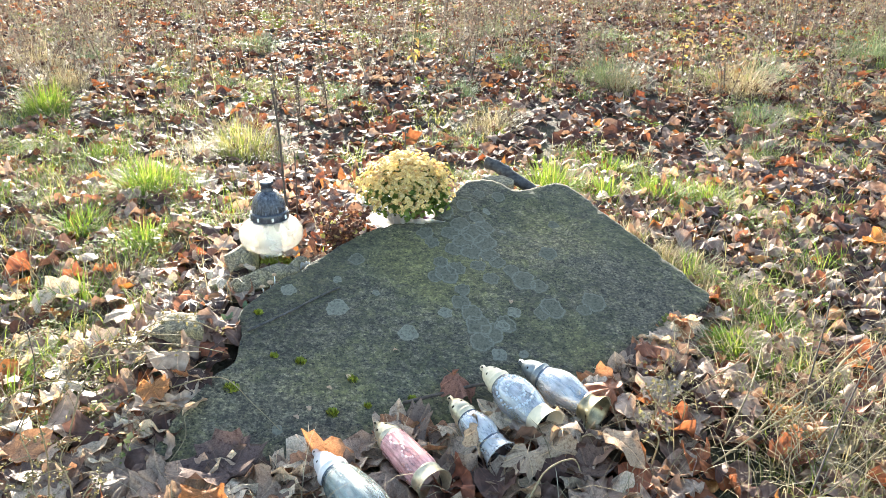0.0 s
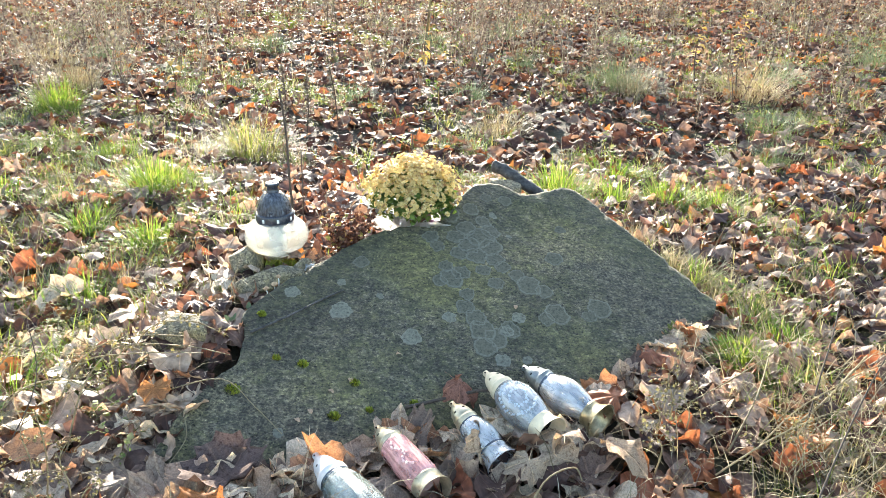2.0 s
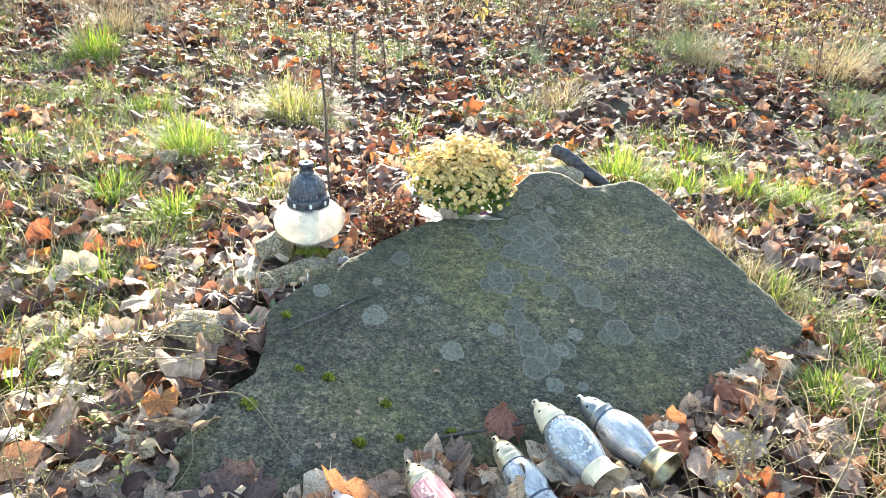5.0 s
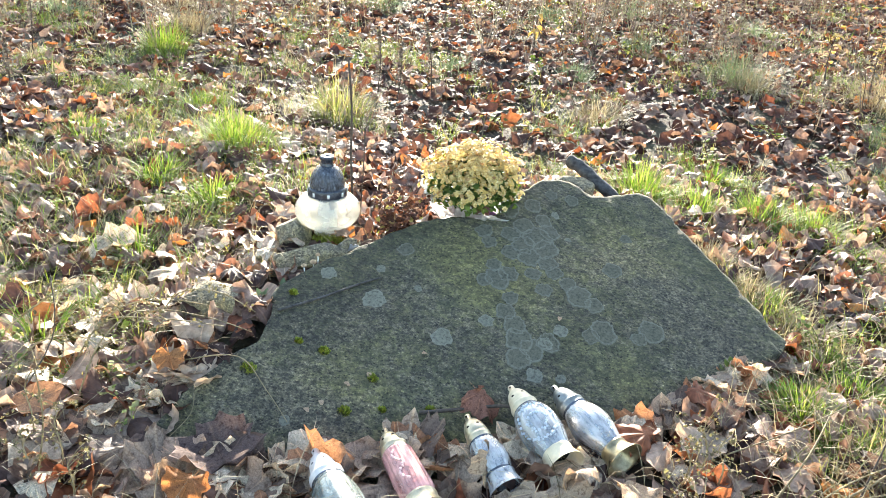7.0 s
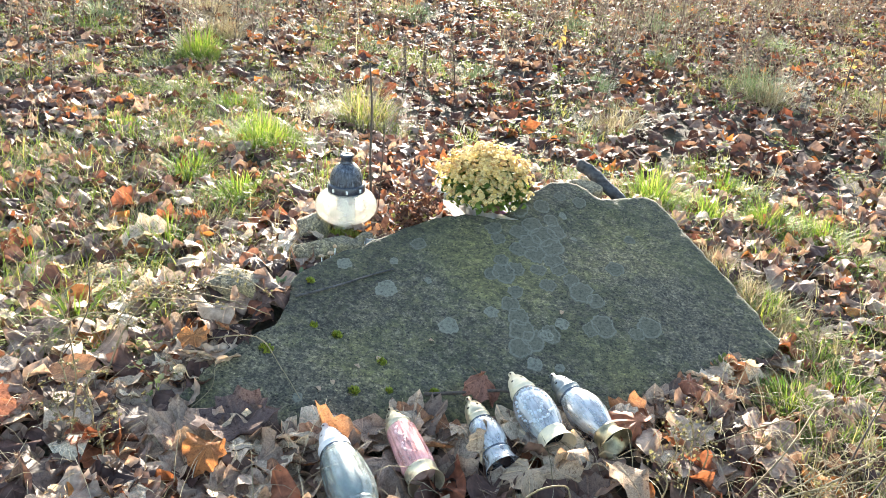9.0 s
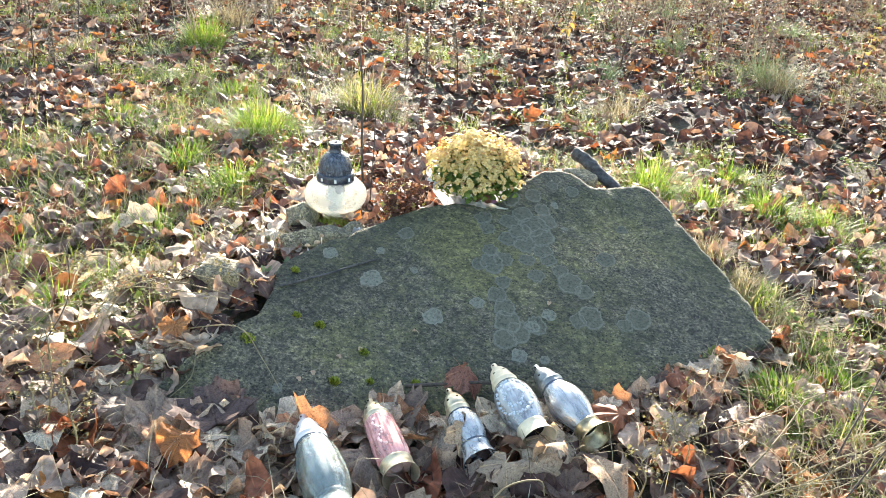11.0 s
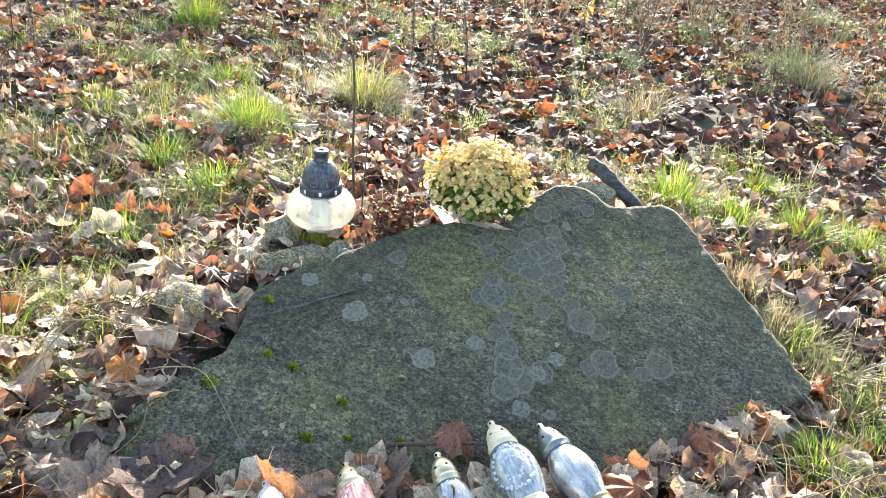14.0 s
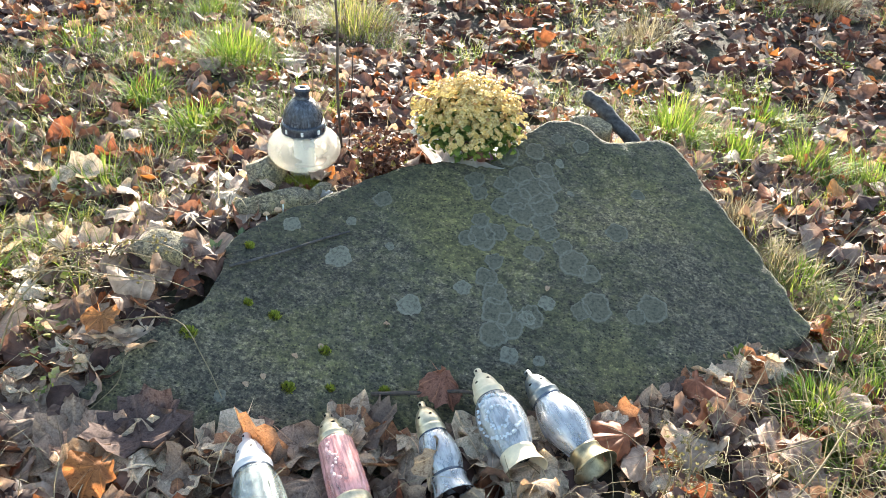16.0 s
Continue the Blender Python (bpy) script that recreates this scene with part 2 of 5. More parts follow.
m_lichen = lichen_material("lichen", (0.135, 0.13, 0.096), (0.19, 0.182, 0.14))
m_lichen_dark = lichen_material("lichen_dark", (0.086, 0.082, 0.056), (0.155, 0.148, 0.11))
m_black = plain("black_plastic", (0.03, 0.034, 0.046), 0.27, grain=120, spread=0.5, relief=0.45)
def streaked_black():
    """Moulded black plastic; its pale runs paint the sky's reflection into the colour."""
    m, t, b = material("dusty_black_plastic")
    c = t.nodes.new("ShaderNodeTexCoord")
    mp = t.nodes.new("ShaderNodeMapping")
    mp.inputs["Scale"].default_value = (1, 1, 0.3)
    t.links.new(c.outputs["Object"], mp.inputs["Vector"])
    run = noise_tex(t, 170, 6, 0.7, mp.outputs[0])
    t.links.new(ramp(t, [(0.42, (0.02, 0.023, 0.032)), (0.56, (0.05, 0.058, 0.075)), (0.68, (0.2, 0.22, 0.26))], run), b.inputs["Base Color"])
    t.links.new(ramp(t, [(0.4, (0.16, 0.16, 0.16)), (0.7, (0.6, 0.6, 0.6))], run), b.inputs["Roughness"])
    bump(t, b, run, 0.8, 0.004)
    return m


m_dome = streaked_black()
m_slot = plain("pale_slot", (0.75, 0.74, 0.7), 0.5)


def milky(name, colour, rough, share, clear, relief=0.15):
    """Thin plastic that lets light through partly scattered, partly straight."""
    m, t, b = material(name)
    n = noise_tex(t, 30, 5)
    t.links.new(ramp(t, [(0.3, tuple(c * 0.92 for c in colour)), (0.7, colour)], n), b.inputs["Base Color"])
    b.inputs["Roughness"].default_value = rough
    b.inputs["Transmission Weight"].default_value = clear
    b.inputs["IOR"].default_value = 1.2
    bump(t, b, n, relief, 0.002 if relief < 0.5 else 0.02)
    tr = t.nodes.new("ShaderNodeBsdfTranslucent")
    tr.inputs["Color"].default_value = (*colour, 1)
    ms = t.nodes.new("ShaderNodeMixShader")
    ms.inputs[0].default_value = share
    t.links.new(b.outputs[0], ms.inputs[1])
    t.links.new(tr.outputs[0], ms.inputs[2])
    t.links.new(ms.outputs[0], t.nodes["Material Output"].inputs[0])
    return m


m_globe = milky("clouded_plastic", (0.96, 0.945, 0.9), 0.16, 0.19, 0.92)
m_film = milky("clear_film", (0.95, 0.94, 0.95), 0.1, 0.34, 0.8, 0.9)
m_wax = plain("white_wax", (0.85, 0.83, 0.76), 0.5, grain=40, spread=0.06)


def old_glass(name, tint, film, film_share, silver):
    """Glass under a streaky film of dust and lime, part metallic to imitate sheen."""
    m, t, b = material(name)
    c = t.nodes.new("ShaderNodeTexCoord")
    mp = t.nodes.new("ShaderNodeMapping")
    mp.inputs["Scale"].default_value = (1, 1, 0.18)
    t.links.new(c.outputs["Object"], mp.inputs["Vector"])
    streak = noise_tex(t, 90, 5, 0.6, mp.outputs[0])
    blot = noise_tex(t, 26, 5, 0.6)
    cover = mix(t, streak, blot, 0.5)
    fac = ramp(t, [(0.36, (film_share * 0.35,) * 3), (0.52, (film_share,) * 3), (0.66, (min(1, film_share * 1.8),) * 3)], cover)
    b.inputs["Base Color"].default_value = (*tint, 1)
    b.inputs["Roughness"].default_value = 0.04
    b.inputs["Transmission Weight"].default_value = 1.0
    b.inputs["IOR"].default_value = 1.45
    bump(t, b, mix(t, streak, blot, 0.4), 0.5, 0.004)
    d = t.nodes.new("ShaderNodeBsdfPrincipled")
    d.inputs["Base Color"].default_value = (*film, 1)
    t.links.new(ramp(t, [(0.35, (0.16, 0.16, 0.16)), (0.65, (0.42, 0.42, 0.42))], streak), d.inputs["Roughness"])
    d.inputs["Metallic"].default_value = silver
    bump(t, d, cover, 0.6, 0.006)
    ms = t.nodes.new("ShaderNodeMixShader")
    t.links.new(fac, ms.inputs[0])
    t.links.new(b.outputs[0], ms.inputs[1])
    t.links.new(d.outputs[0], ms.inputs[2])
    t.links.new(ms.outputs[0], t.nodes["Material Output"].inputs[0])
    return m


m_glass_clear = old_glass("clear_glass", (0.92, 0.93, 0.94), (0.66, 0.65, 0.64), 0.42, 0.5)
m_glass_green = old_glass("greenish_glass", (0.78, 0.85, 0.81), (0.3, 0.335, 0.32), 0.3, 0.2)
m_glass_pink = old_glass("pink_glass", (0.96, 0.58, 0.52), (0.86, 0.42, 0.37), 0.6, 0.08)
m_ring = plain("dark_glass_ring", (0.07, 0.085, 0.11), 0.2, metal=0.5, grain=60, spread=0.4)
m_wax_dim = plain("aged_wax", (0.42, 0.44, 0.47), 0.5, grain=40, spread=0.2)
m_gold = plain("worn_gold_cap", (0.54, 0.44, 0.29), 0.36, metal=0.7, grain=70, spread=0.3, relief=0.2)
m_brass = plain("tarnished_brass", (0.34, 0.275, 0.16), 0.34, metal=0.85, grain=60, spread=0.4, relief=0.2)
m_frost = plain("frosted_relief", (0.46, 0.49, 0.53), 0.45, grain=90, spread=0.15)
m_frost_pink = plain("pink_relief", (0.74, 0.46, 0.42), 0.4, grain=90, spread=0.15)
m_ivory = plain("ivory_cap", (0.66, 0.54, 0.36), 0.45, metal=0.15, grain=70, spread=0.15)
m_white_cap = plain("white_cap", (0.62, 0.56, 0.51), 0.5, grain=70, spread=0.1)
m_steel = plain("grey_metal_cap", (0.2, 0.21, 0.2), 0.4, metal=0.7, grain=70, spread=0.3)
# solid near-black; paints the shade inside vents and hollow feet
m_dark = plain("dark_hole", (0.015, 0.014, 0.013), 0.9)
m_dark.node_tree.nodes["Principled BSDF"].inputs["Specular IOR Level"].default_value = 0.0
m_purple = plain("purple_band", (0.16, 0.07, 0.2), 0.5)
m_pot = plain("brown_pot", (0.12, 0.06, 0.035), 0.6)
m_twig = plain("twig_bark", (0.07, 0.05, 0.037), 0.85, grain=150, spread=0.4, relief=0.6)
m_base_disc = plain("rosy_base", (0.33, 0.2, 0.165), 0.6)
m_log = plain("dark_log", (0.05, 0.046, 0.044), 0.85, grain=70, spread=0.75, relief=1.0)


# ---- helpers of this scene ----
def part(name, bm, mat, parent=None, label="", smooth=True):
    me = bpy.data.meshes.new(name)
    bm.to_mesh(me)
    bm.free()
    me.materials.append(mat)
    if smooth:
        me.polygons.foreach_set("use_smooth", [True] * len(me.polygons))
    ob = new(name, me)
    ob.parent = parent
    return tagged(ob, label)


def mesh_np(name, v, f, flat, mat=None, smooth=True):
    """A mesh of triangles from arrays; flat: a leaf's own coordinates before it curled."""
    if mat is None:
        flat, mat = None, flat
    me = bpy.data.meshes.new(name)
    v, f = np.asarray(v, np.float32), np.asarray(f, np.int32)
    me.vertices.add(len(v))
    me.vertices.foreach_set("co", v.ravel())
    me.loops.add(f.size)
    me.loops.foreach_set("vertex_index", f.ravel())
    me.polygons.add(len(f))
    me.polygons.foreach_set("loop_start", np.arange(0, f.size, 3, dtype=np.int32))
    me.polygons.foreach_set("use_smooth", np.full(len(f), smooth))
    me.update(calc_edges=True)
    me.materials.append(mat)
    if flat is not None:
        me.attributes.new("flat", "FLOAT_VECTOR", "POINT").data.foreach_set("vector", np.asarray(flat, np.float32).ravel())
    return me


def holder(name, m, label="", category="", group="", kind=""):
    ob = new(name)
    ob.empty_display_size = 0.05
    ob.matrix_world = m
    return tagged(ob, label, category, group, kind)


def lathe(profile, n=36, wobble=0.0, cap_top=False, cap_bottom=False, flutes=0):
    """Profile of (radius, height) turned round z; flutes: shallow ribs along it."""
    bm = bmesh.new()
    rings = []
    for r, z in profile:
        rings.append([bm.verts.new((r * math.cos(a) * (1 + wobble * math.sin(3 * a)) * (1 + 0.013 * math.cos(flutes * a) * (flutes > 0)), r * math.sin(a) * (1 + 0.013 * math.cos(flutes * a) * (flutes > 0)), z)) for a in (2 * math.pi * k / n for k in range(n))])
    for a, b in zip(rings, rings[1:]):
        for k in range(n):
            bm.faces.new((a[k], a[(k + 1) % n], b[(k + 1) % n], b[k]))
    if cap_bottom:
        bm.faces.new(rings[0][::-1])
    if cap_top:
        bm.faces.new(rings[-1])
    return bm


def smooth_line(points, steps):
    """Catmull-Rom through points."""
    p = [np.array(points[0])] + [np.array(q) for q in points] + [np.array(points[-1])]
    out = []
    for k in range(1, len(p) - 2):
        for s in range(steps):
            u = s / steps
            out.append(0.5 * (2 * p[k] + (p[k + 1] - p[k - 1]) * u + (2 * p[k - 1] - 5 * p[k] + 4 * p[k + 1] - p[k + 2]) * u * u
                              + (3 * p[k] - p[k - 1] - 3 * p[k + 1] + p[k + 2]) * u ** 3))
    out.append(p[-1])
    return out


def tube(points, r0, r1, n=6, bm=None):
    bm = bm or bmesh.new()
    rings = []
    for k, q in enumerate(points):
        d = Vector(points[min(k + 1, len(points) - 1)]) - Vector(points[max(k - 1, 0)])
        qt = d.to_track_quat("Z", "Y")
        r = r0 + (r1 - r0) * k / max(1, len(points) - 1)
        rings.append([bm.verts.new(Vector(q) + qt @ Vector((r * math.cos(a), r * math.sin(a), 0))) for a in (2 * math.pi * j / n for j in range(n))])
    for a, b in zip(rings, rings[1:]):
        for k in range(n):
            bm.faces.new((a[k], a[(k + 1) % n], b[(k + 1) % n], b[k]))
    bm.faces.new(rings[0][::-1])
    bm.faces.new(rings[-1])
    return bm


def nz(x, y, z=0.0):
    return noise.noise((x, y, z))


def wave(x, y, s):
    """Cheap smooth variation for arrays, about -1 to 1."""
    return (np.sin(x * 1.7 * s + 1.3 * np.sin(y * 1.1 * s) + 0.7) + np.sin(y * 2.1 * s + 1.7 * np.sin(x * 0.9 * s + 2.0)) + np.sin((x + y) * 1.3 * s + 4.0)) / 3


def hill(x, y, cx, cy, sx, sy):
    return np.exp(-((x - cx) / sx) ** 2 - ((y - cy) / sy) ** 2)


def ground_z(x, y):
    x, y = np.asarray(x, float), np.asarray(y, float)
    near = np.exp(-((x / 9) ** 2 + ((y - 3) / 9) ** 2))
    z = -0.025 + near * 0.02 * wave(x, y, 1.3) + 0.012 * near * wave(x + 3, y, 4.1)
    # the mound at (-0.92, 1.42) is added to lift its leaves into the sun
    z = z + 0.085 * hill(x, y, -0.42, 2.15, 0.33, 0.42) + 0.06 * hill(x, y, -0.2, 2.8, 1.1, 0.6) + 0.05 * hill(x, y, -0.62, 1.75, 0.16, 0.3) + 0.05 * hill(x, y, -0.92, 1.42, 0.22, 0.25)
    z = z - 0.055 * hill(x, y, 0.0, 1.3, 0.75, 0.28) + 0.06 * hill(x, y, 0.3, 2.62, 0.35, 0.16)
    return z


# slab: the plane of its face, and its plan
SA, SB, SC = -0.107, 0.318, -0.517
OUTLINE = [(-0.60, 1.42), (-0.585, 1.5), (-0.53, 1.62), (-0.485, 1.68), (-0.497, 1.76), (-0.49, 1.86), (-0.42, 1.955), (-0.335, 2.045), (-0.285, 2.115),
           (-0.185, 2.2), (-0.035, 2.265), (0.015, 2.37), (0.085, 2.46), (0.155, 2.478), (0.225, 2.445), (0.31, 2.475), (0.385, 2.5), (0.45, 2.435), (0.505, 2.36),
           (0.625, 2.215), (0.7, 2.1), (0.735, 2.05), (0.6, 1.9), (0.42, 1.72), (0.2, 1.52), (-0.05, 1.42), (-0.3, 1.35), (-0.5, 1.34)]


def slab_z(x, y):
    return SA * x + SB * y + SC


def inside_slab(x, y, grow=0.0):
    """Which of the points lie within the slab's plan, grown by so many metres."""
    c = np.mean(OUTLINE, axis=0)
    p = np.array(OUTLINE)
    p = p + grow * (p - c) / np.linalg.norm(p - c, axis=1, keepdims=True)
    x, y = np.asarray(x, float), np.asarray(y, float)
    hit = np.zeros(x.shape, bool)
    for (x0, y0), (x1, y1) in zip(p, np.roll(p, -1, axis=0)):
        cross = ((y0 > y) != (y1 > y)) & (x < (x1 - x0) * (y - y0) / (y1 - y0 + 1e-12) + x0)
        hit ^= cross
    return hit


# ---- ground ----
def build_ground():
    near_x = np.arange(-4.5, 4.51, 0.06)
    near_y = np.arange(-1.0, 9.01, 0.06)
    far = np.array([1.5, 4, 9, 20, 45, 100, 220, 400])
    gx = np.concatenate([near_x[0] - far[::-1], near_x, near_x[-1] + far])
    gy = np.concatenate([near_y[0] - far[::-1], near_y, near_y[-1] + far])
    x, y = np.meshgrid(gx, gy)
    z = ground_z(x, y)
    under = inside_slab(x.ravel(), y.ravel(), 0.02).reshape(x.shape)
    z = np.where(under, np.minimum(z, slab_z(x, y) - 0.06), z)
    v = np.stack([x, y, z], -1).reshape(-1, 3)
    w = len(gx)
    i = (np.arange(len(gy) - 1)[:, None] * w + np.arange(w - 1)[None]).ravel()
    f = np.concatenate([np.stack([i, i + 1, i + w + 1], 1), np.stack([i, i + w + 1, i + w], 1)])
    tagged(new("ground", mesh_np("ground", v, f, m_soil)), "dark meadow soil under fallen leaves and grass", "ground", kind="structure")


build_ground()


# ---- stone slab ----
def build_slab():
    line = smooth_line([(*p, 0) for p in OUTLINE] + [(*OUTLINE[0], 0)], 10)[:-1]
    c = np.array([0.08, 1.92])
    bm = bmesh.new()
    pts = []
    for k, p in enumerate(line):
        p = p[:2]
        d = (p - c) / np.linalg.norm(p - c)
        j = 0.011 * nz(p[0] * 14, p[1] * 14) + 0.006 * nz(p[0] * 45, p[1] * 45, 3)
        pts.append(p + d * j)
    n = len(pts)

    def face_z(x, y):
        flake = math.exp(-(((x - 0.24) / 0.13) ** 2 + ((y - 2.31) / 0.09) ** 2) ** 3)
        ridge = 0.006 * nz(x * 3, y * 3, 5) + 0.004 * nz(x * 11, y * 11, 7) + 0.0025 * nz(x * 38, y * 38, 9)
        return slab_z(x, y) + ridge - 0.011 * flake

    shares = [1.0, 0.99, 0.975, 0.955] + [0.93 - 0.93 * k / 34 for k in range(34)]
    drop = [0.0022, 0.0003, 0.0, 0.0]
    rings = []
    for s, low in ((0.99, 0.10), (0.998, 0.07), (1.0, 0.03)):
        rings.append([bm.verts.new((*(c + (p - c) * s), slab_z(*p) - low - 0.008 * nz(p[0] * 25, p[1] * 25, low * 90))) for p in pts])
    for k, s in enumerate(shares):
        ring = []
        for p in pts:
            q = c + (p - c) * s
            e = drop[k] * (0.8 + 0.6 * nz(p[0] * 16, p[1] * 16, 2)) if k < len(drop) else 0
            ring.append(bm.verts.new((q[0], q[1], face_z(*q) - e)))
        rings.append(ring)
    for a, b in zip(rings, rings[1:]):
        for k in range(n):
            bm.faces.new((a[k], a[(k + 1) % n], b[(k + 1) % n], b[k]))
    top = bm.verts.new((*c, face_z(*c)))
    for k in range(n):
        bm.faces.new((rings[-1][k], rings[-1][(k + 1) % n], top))
    bm.faces.new(rings[0][::-1])
    slab = part("stone_slab", bm, m_slab)
    tagged(slab, "rough grey-green weathered grave slab, lichened and mossy, leaning on soil", "gravestone")
    return slab, face_z


slab, slab_face = build_slab()


def lichen(x, y, r, mat, label):
    n = 40
    k0 = x * 31 + y * 17
    v, flat, f = [], [], []
    steps = ((1.0, 0.0002), (0.95, 0.0014), (0.86, 0.0016), (0.7, 0.001), (0.35, 0.0009))
    for s, h in steps:
        for k in range(n):
            a = 2 * math.pi * k / n
            ca, sa = math.cos(a), math.sin(a)
            rr = r * s * (1 + 0.26 * nz(ca * 1.3 + k0, sa * 1.3) + 0.14 * nz(ca * 3.2 + k0, sa * 3.2, 2) + 0.12 * nz(ca * 8 + k0, sa * 8, 4))
            px, py = x + rr * ca, y + rr * sa
            v.append((px, py, slab_face(px, py) + h))
            flat.append((s, 0, 0))
    for j in range(len(steps) - 1):
        for k in range(n):
            p, q, m, o = j * n + k, j * n + (k + 1) % n, (j + 1) * n + k, (j + 1) * n + (k + 1) % n
            f += [(p, q, o), (p, o, m)]
    v.append((x, y, slab_face(x, y) + 0.0009))
    flat.append((0, 0, 0))
    last = (len(steps) - 1) * n
    f += [(last + k, last + (k + 1) % n, len(v) - 1) for k in range(n)]
    ob = new("lichen_patch", mesh_np("lichen_patch", v, f, flat, mat))
    ob.parent = slab
    tagged(ob, label)


for x, y, r in ((-0.268, 1.868, 0.027), (-0.086, 1.807, 0.025), (0.006, 1.889, 0.019), (0.139, 1.769, 0.019), (-0.174, 1.935, 0.01), (-0.4, 1.915, 0.02), (0.154, 1.866, 0.018), (0.186, 1.915, 0.018),
                (0.175, 2.245, 0.009), (-0.36, 1.5, 0.012), (0.2, 1.775, 0.012), (-0.28, 1.97, 0.012), (0.13, 2.33, 0.012)):
    lichen(x, y, r, m_lichen, "pale grey-green lichen rosette")
for x, y, r in ((0.406, 1.984, 0.033), (0.375, 1.95, 0.02), (0.097, 2.082, 0.022), (0.131, 2.032, 0.023), (0.053, 1.982, 0.022), (0.047, 1.935, 0.025), (0.073, 1.901, 0.028), (0.09, 1.86, 0.034), (0.125, 1.838, 0.032), (0.16, 1.87, 0.028),
                (0.098, 1.804, 0.032), (0.288, 1.945, 0.034), (0.26, 1.92, 0.022), (0.221, 2.036, 0.036), (0.19, 2.07, 0.024), (0.26, 2.02, 0.024), (0.008, 2.037, 0.034), (-0.02, 2.02, 0.022), (0.035, 2.06, 0.026), (-0.005, 2.08, 0.022),
                (0.091, 2.215, 0.04), (0.06, 2.18, 0.034), (0.12, 2.18, 0.036), (0.08, 2.14, 0.032), (0.12, 2.25, 0.03), (0.05, 2.25, 0.03), (0.13, 2.13, 0.026), (0.02, 2.21, 0.028), (0.03, 2.14, 0.026), (-0.051, 2.195, 0.024),
                (-0.03, 2.16, 0.02), (0.004, 2.303, 0.03), (0.063, 2.339, 0.026), (0.1, 2.29, 0.024), (-0.235, 2.06, 0.022), (0.3, 2.16, 0.026), (0.15, 2.1, 0.022), (0.17, 2.4, 0.02), (0.11, 2.4, 0.018), (0.33, 2.3, 0.016)):
    lichen(x, y, r, m_lichen_dark, "dull grey lichen rosette with pale rim")


def moss_tuft(x, y, r, on_slab=True):
    r = r * 0.85
    n = int(90 + r * 4000)
    a, d = rng.uniform(0, 6.28, n), r * np.sqrt(rng.uniform(0, 1, n))
    px, py = x + d * np.cos(a), y + d * np.sin(a) * 0.8
    z0 = np.array([slab_face(u, w) if on_slab else float(ground_z(u, w)) for u, w in zip(px, py)])
    h = 0.011 * (1 - (d / r) ** 2 * 0.8) * rng.uniform(0.6, 1.3, n)
    ta, w = rng.uniform(0, 6.28, n), 0.0022
    v = np.stack([np.stack([px + w * np.cos(ta), py + w * np.sin(ta), z0 - 0.001], 1), np.stack([px - w * np.cos(ta), py - w * np.sin(ta), z0 - 0.001], 1),
                  np.stack([px + 0.006 * np.cos(a + 1), py + 0.006 * np.sin(a + 1), z0 + h], 1)], 1).reshape(-1, 3)
    ob = new("moss_cushion", mesh_np("moss_cushion", v, np.arange(3 * n).reshape(-1, 3), m_moss))
    ob.parent = slab
    tagged(ob, "small bright green moss cushion")


for x, y, r in ((-0.336, 1.69, 0.014), (-0.247, 1.556, 0.016), (-0.4, 1.7, 0.009), (-0.21, 1.65, 0.012), (-0.48, 1.6, 0.02), (-0.07, 1.61, 0.011), (-0.17, 1.58, 0.008), (-0.46, 1.83, 0.012)):
    moss_tuft(x, y, r)


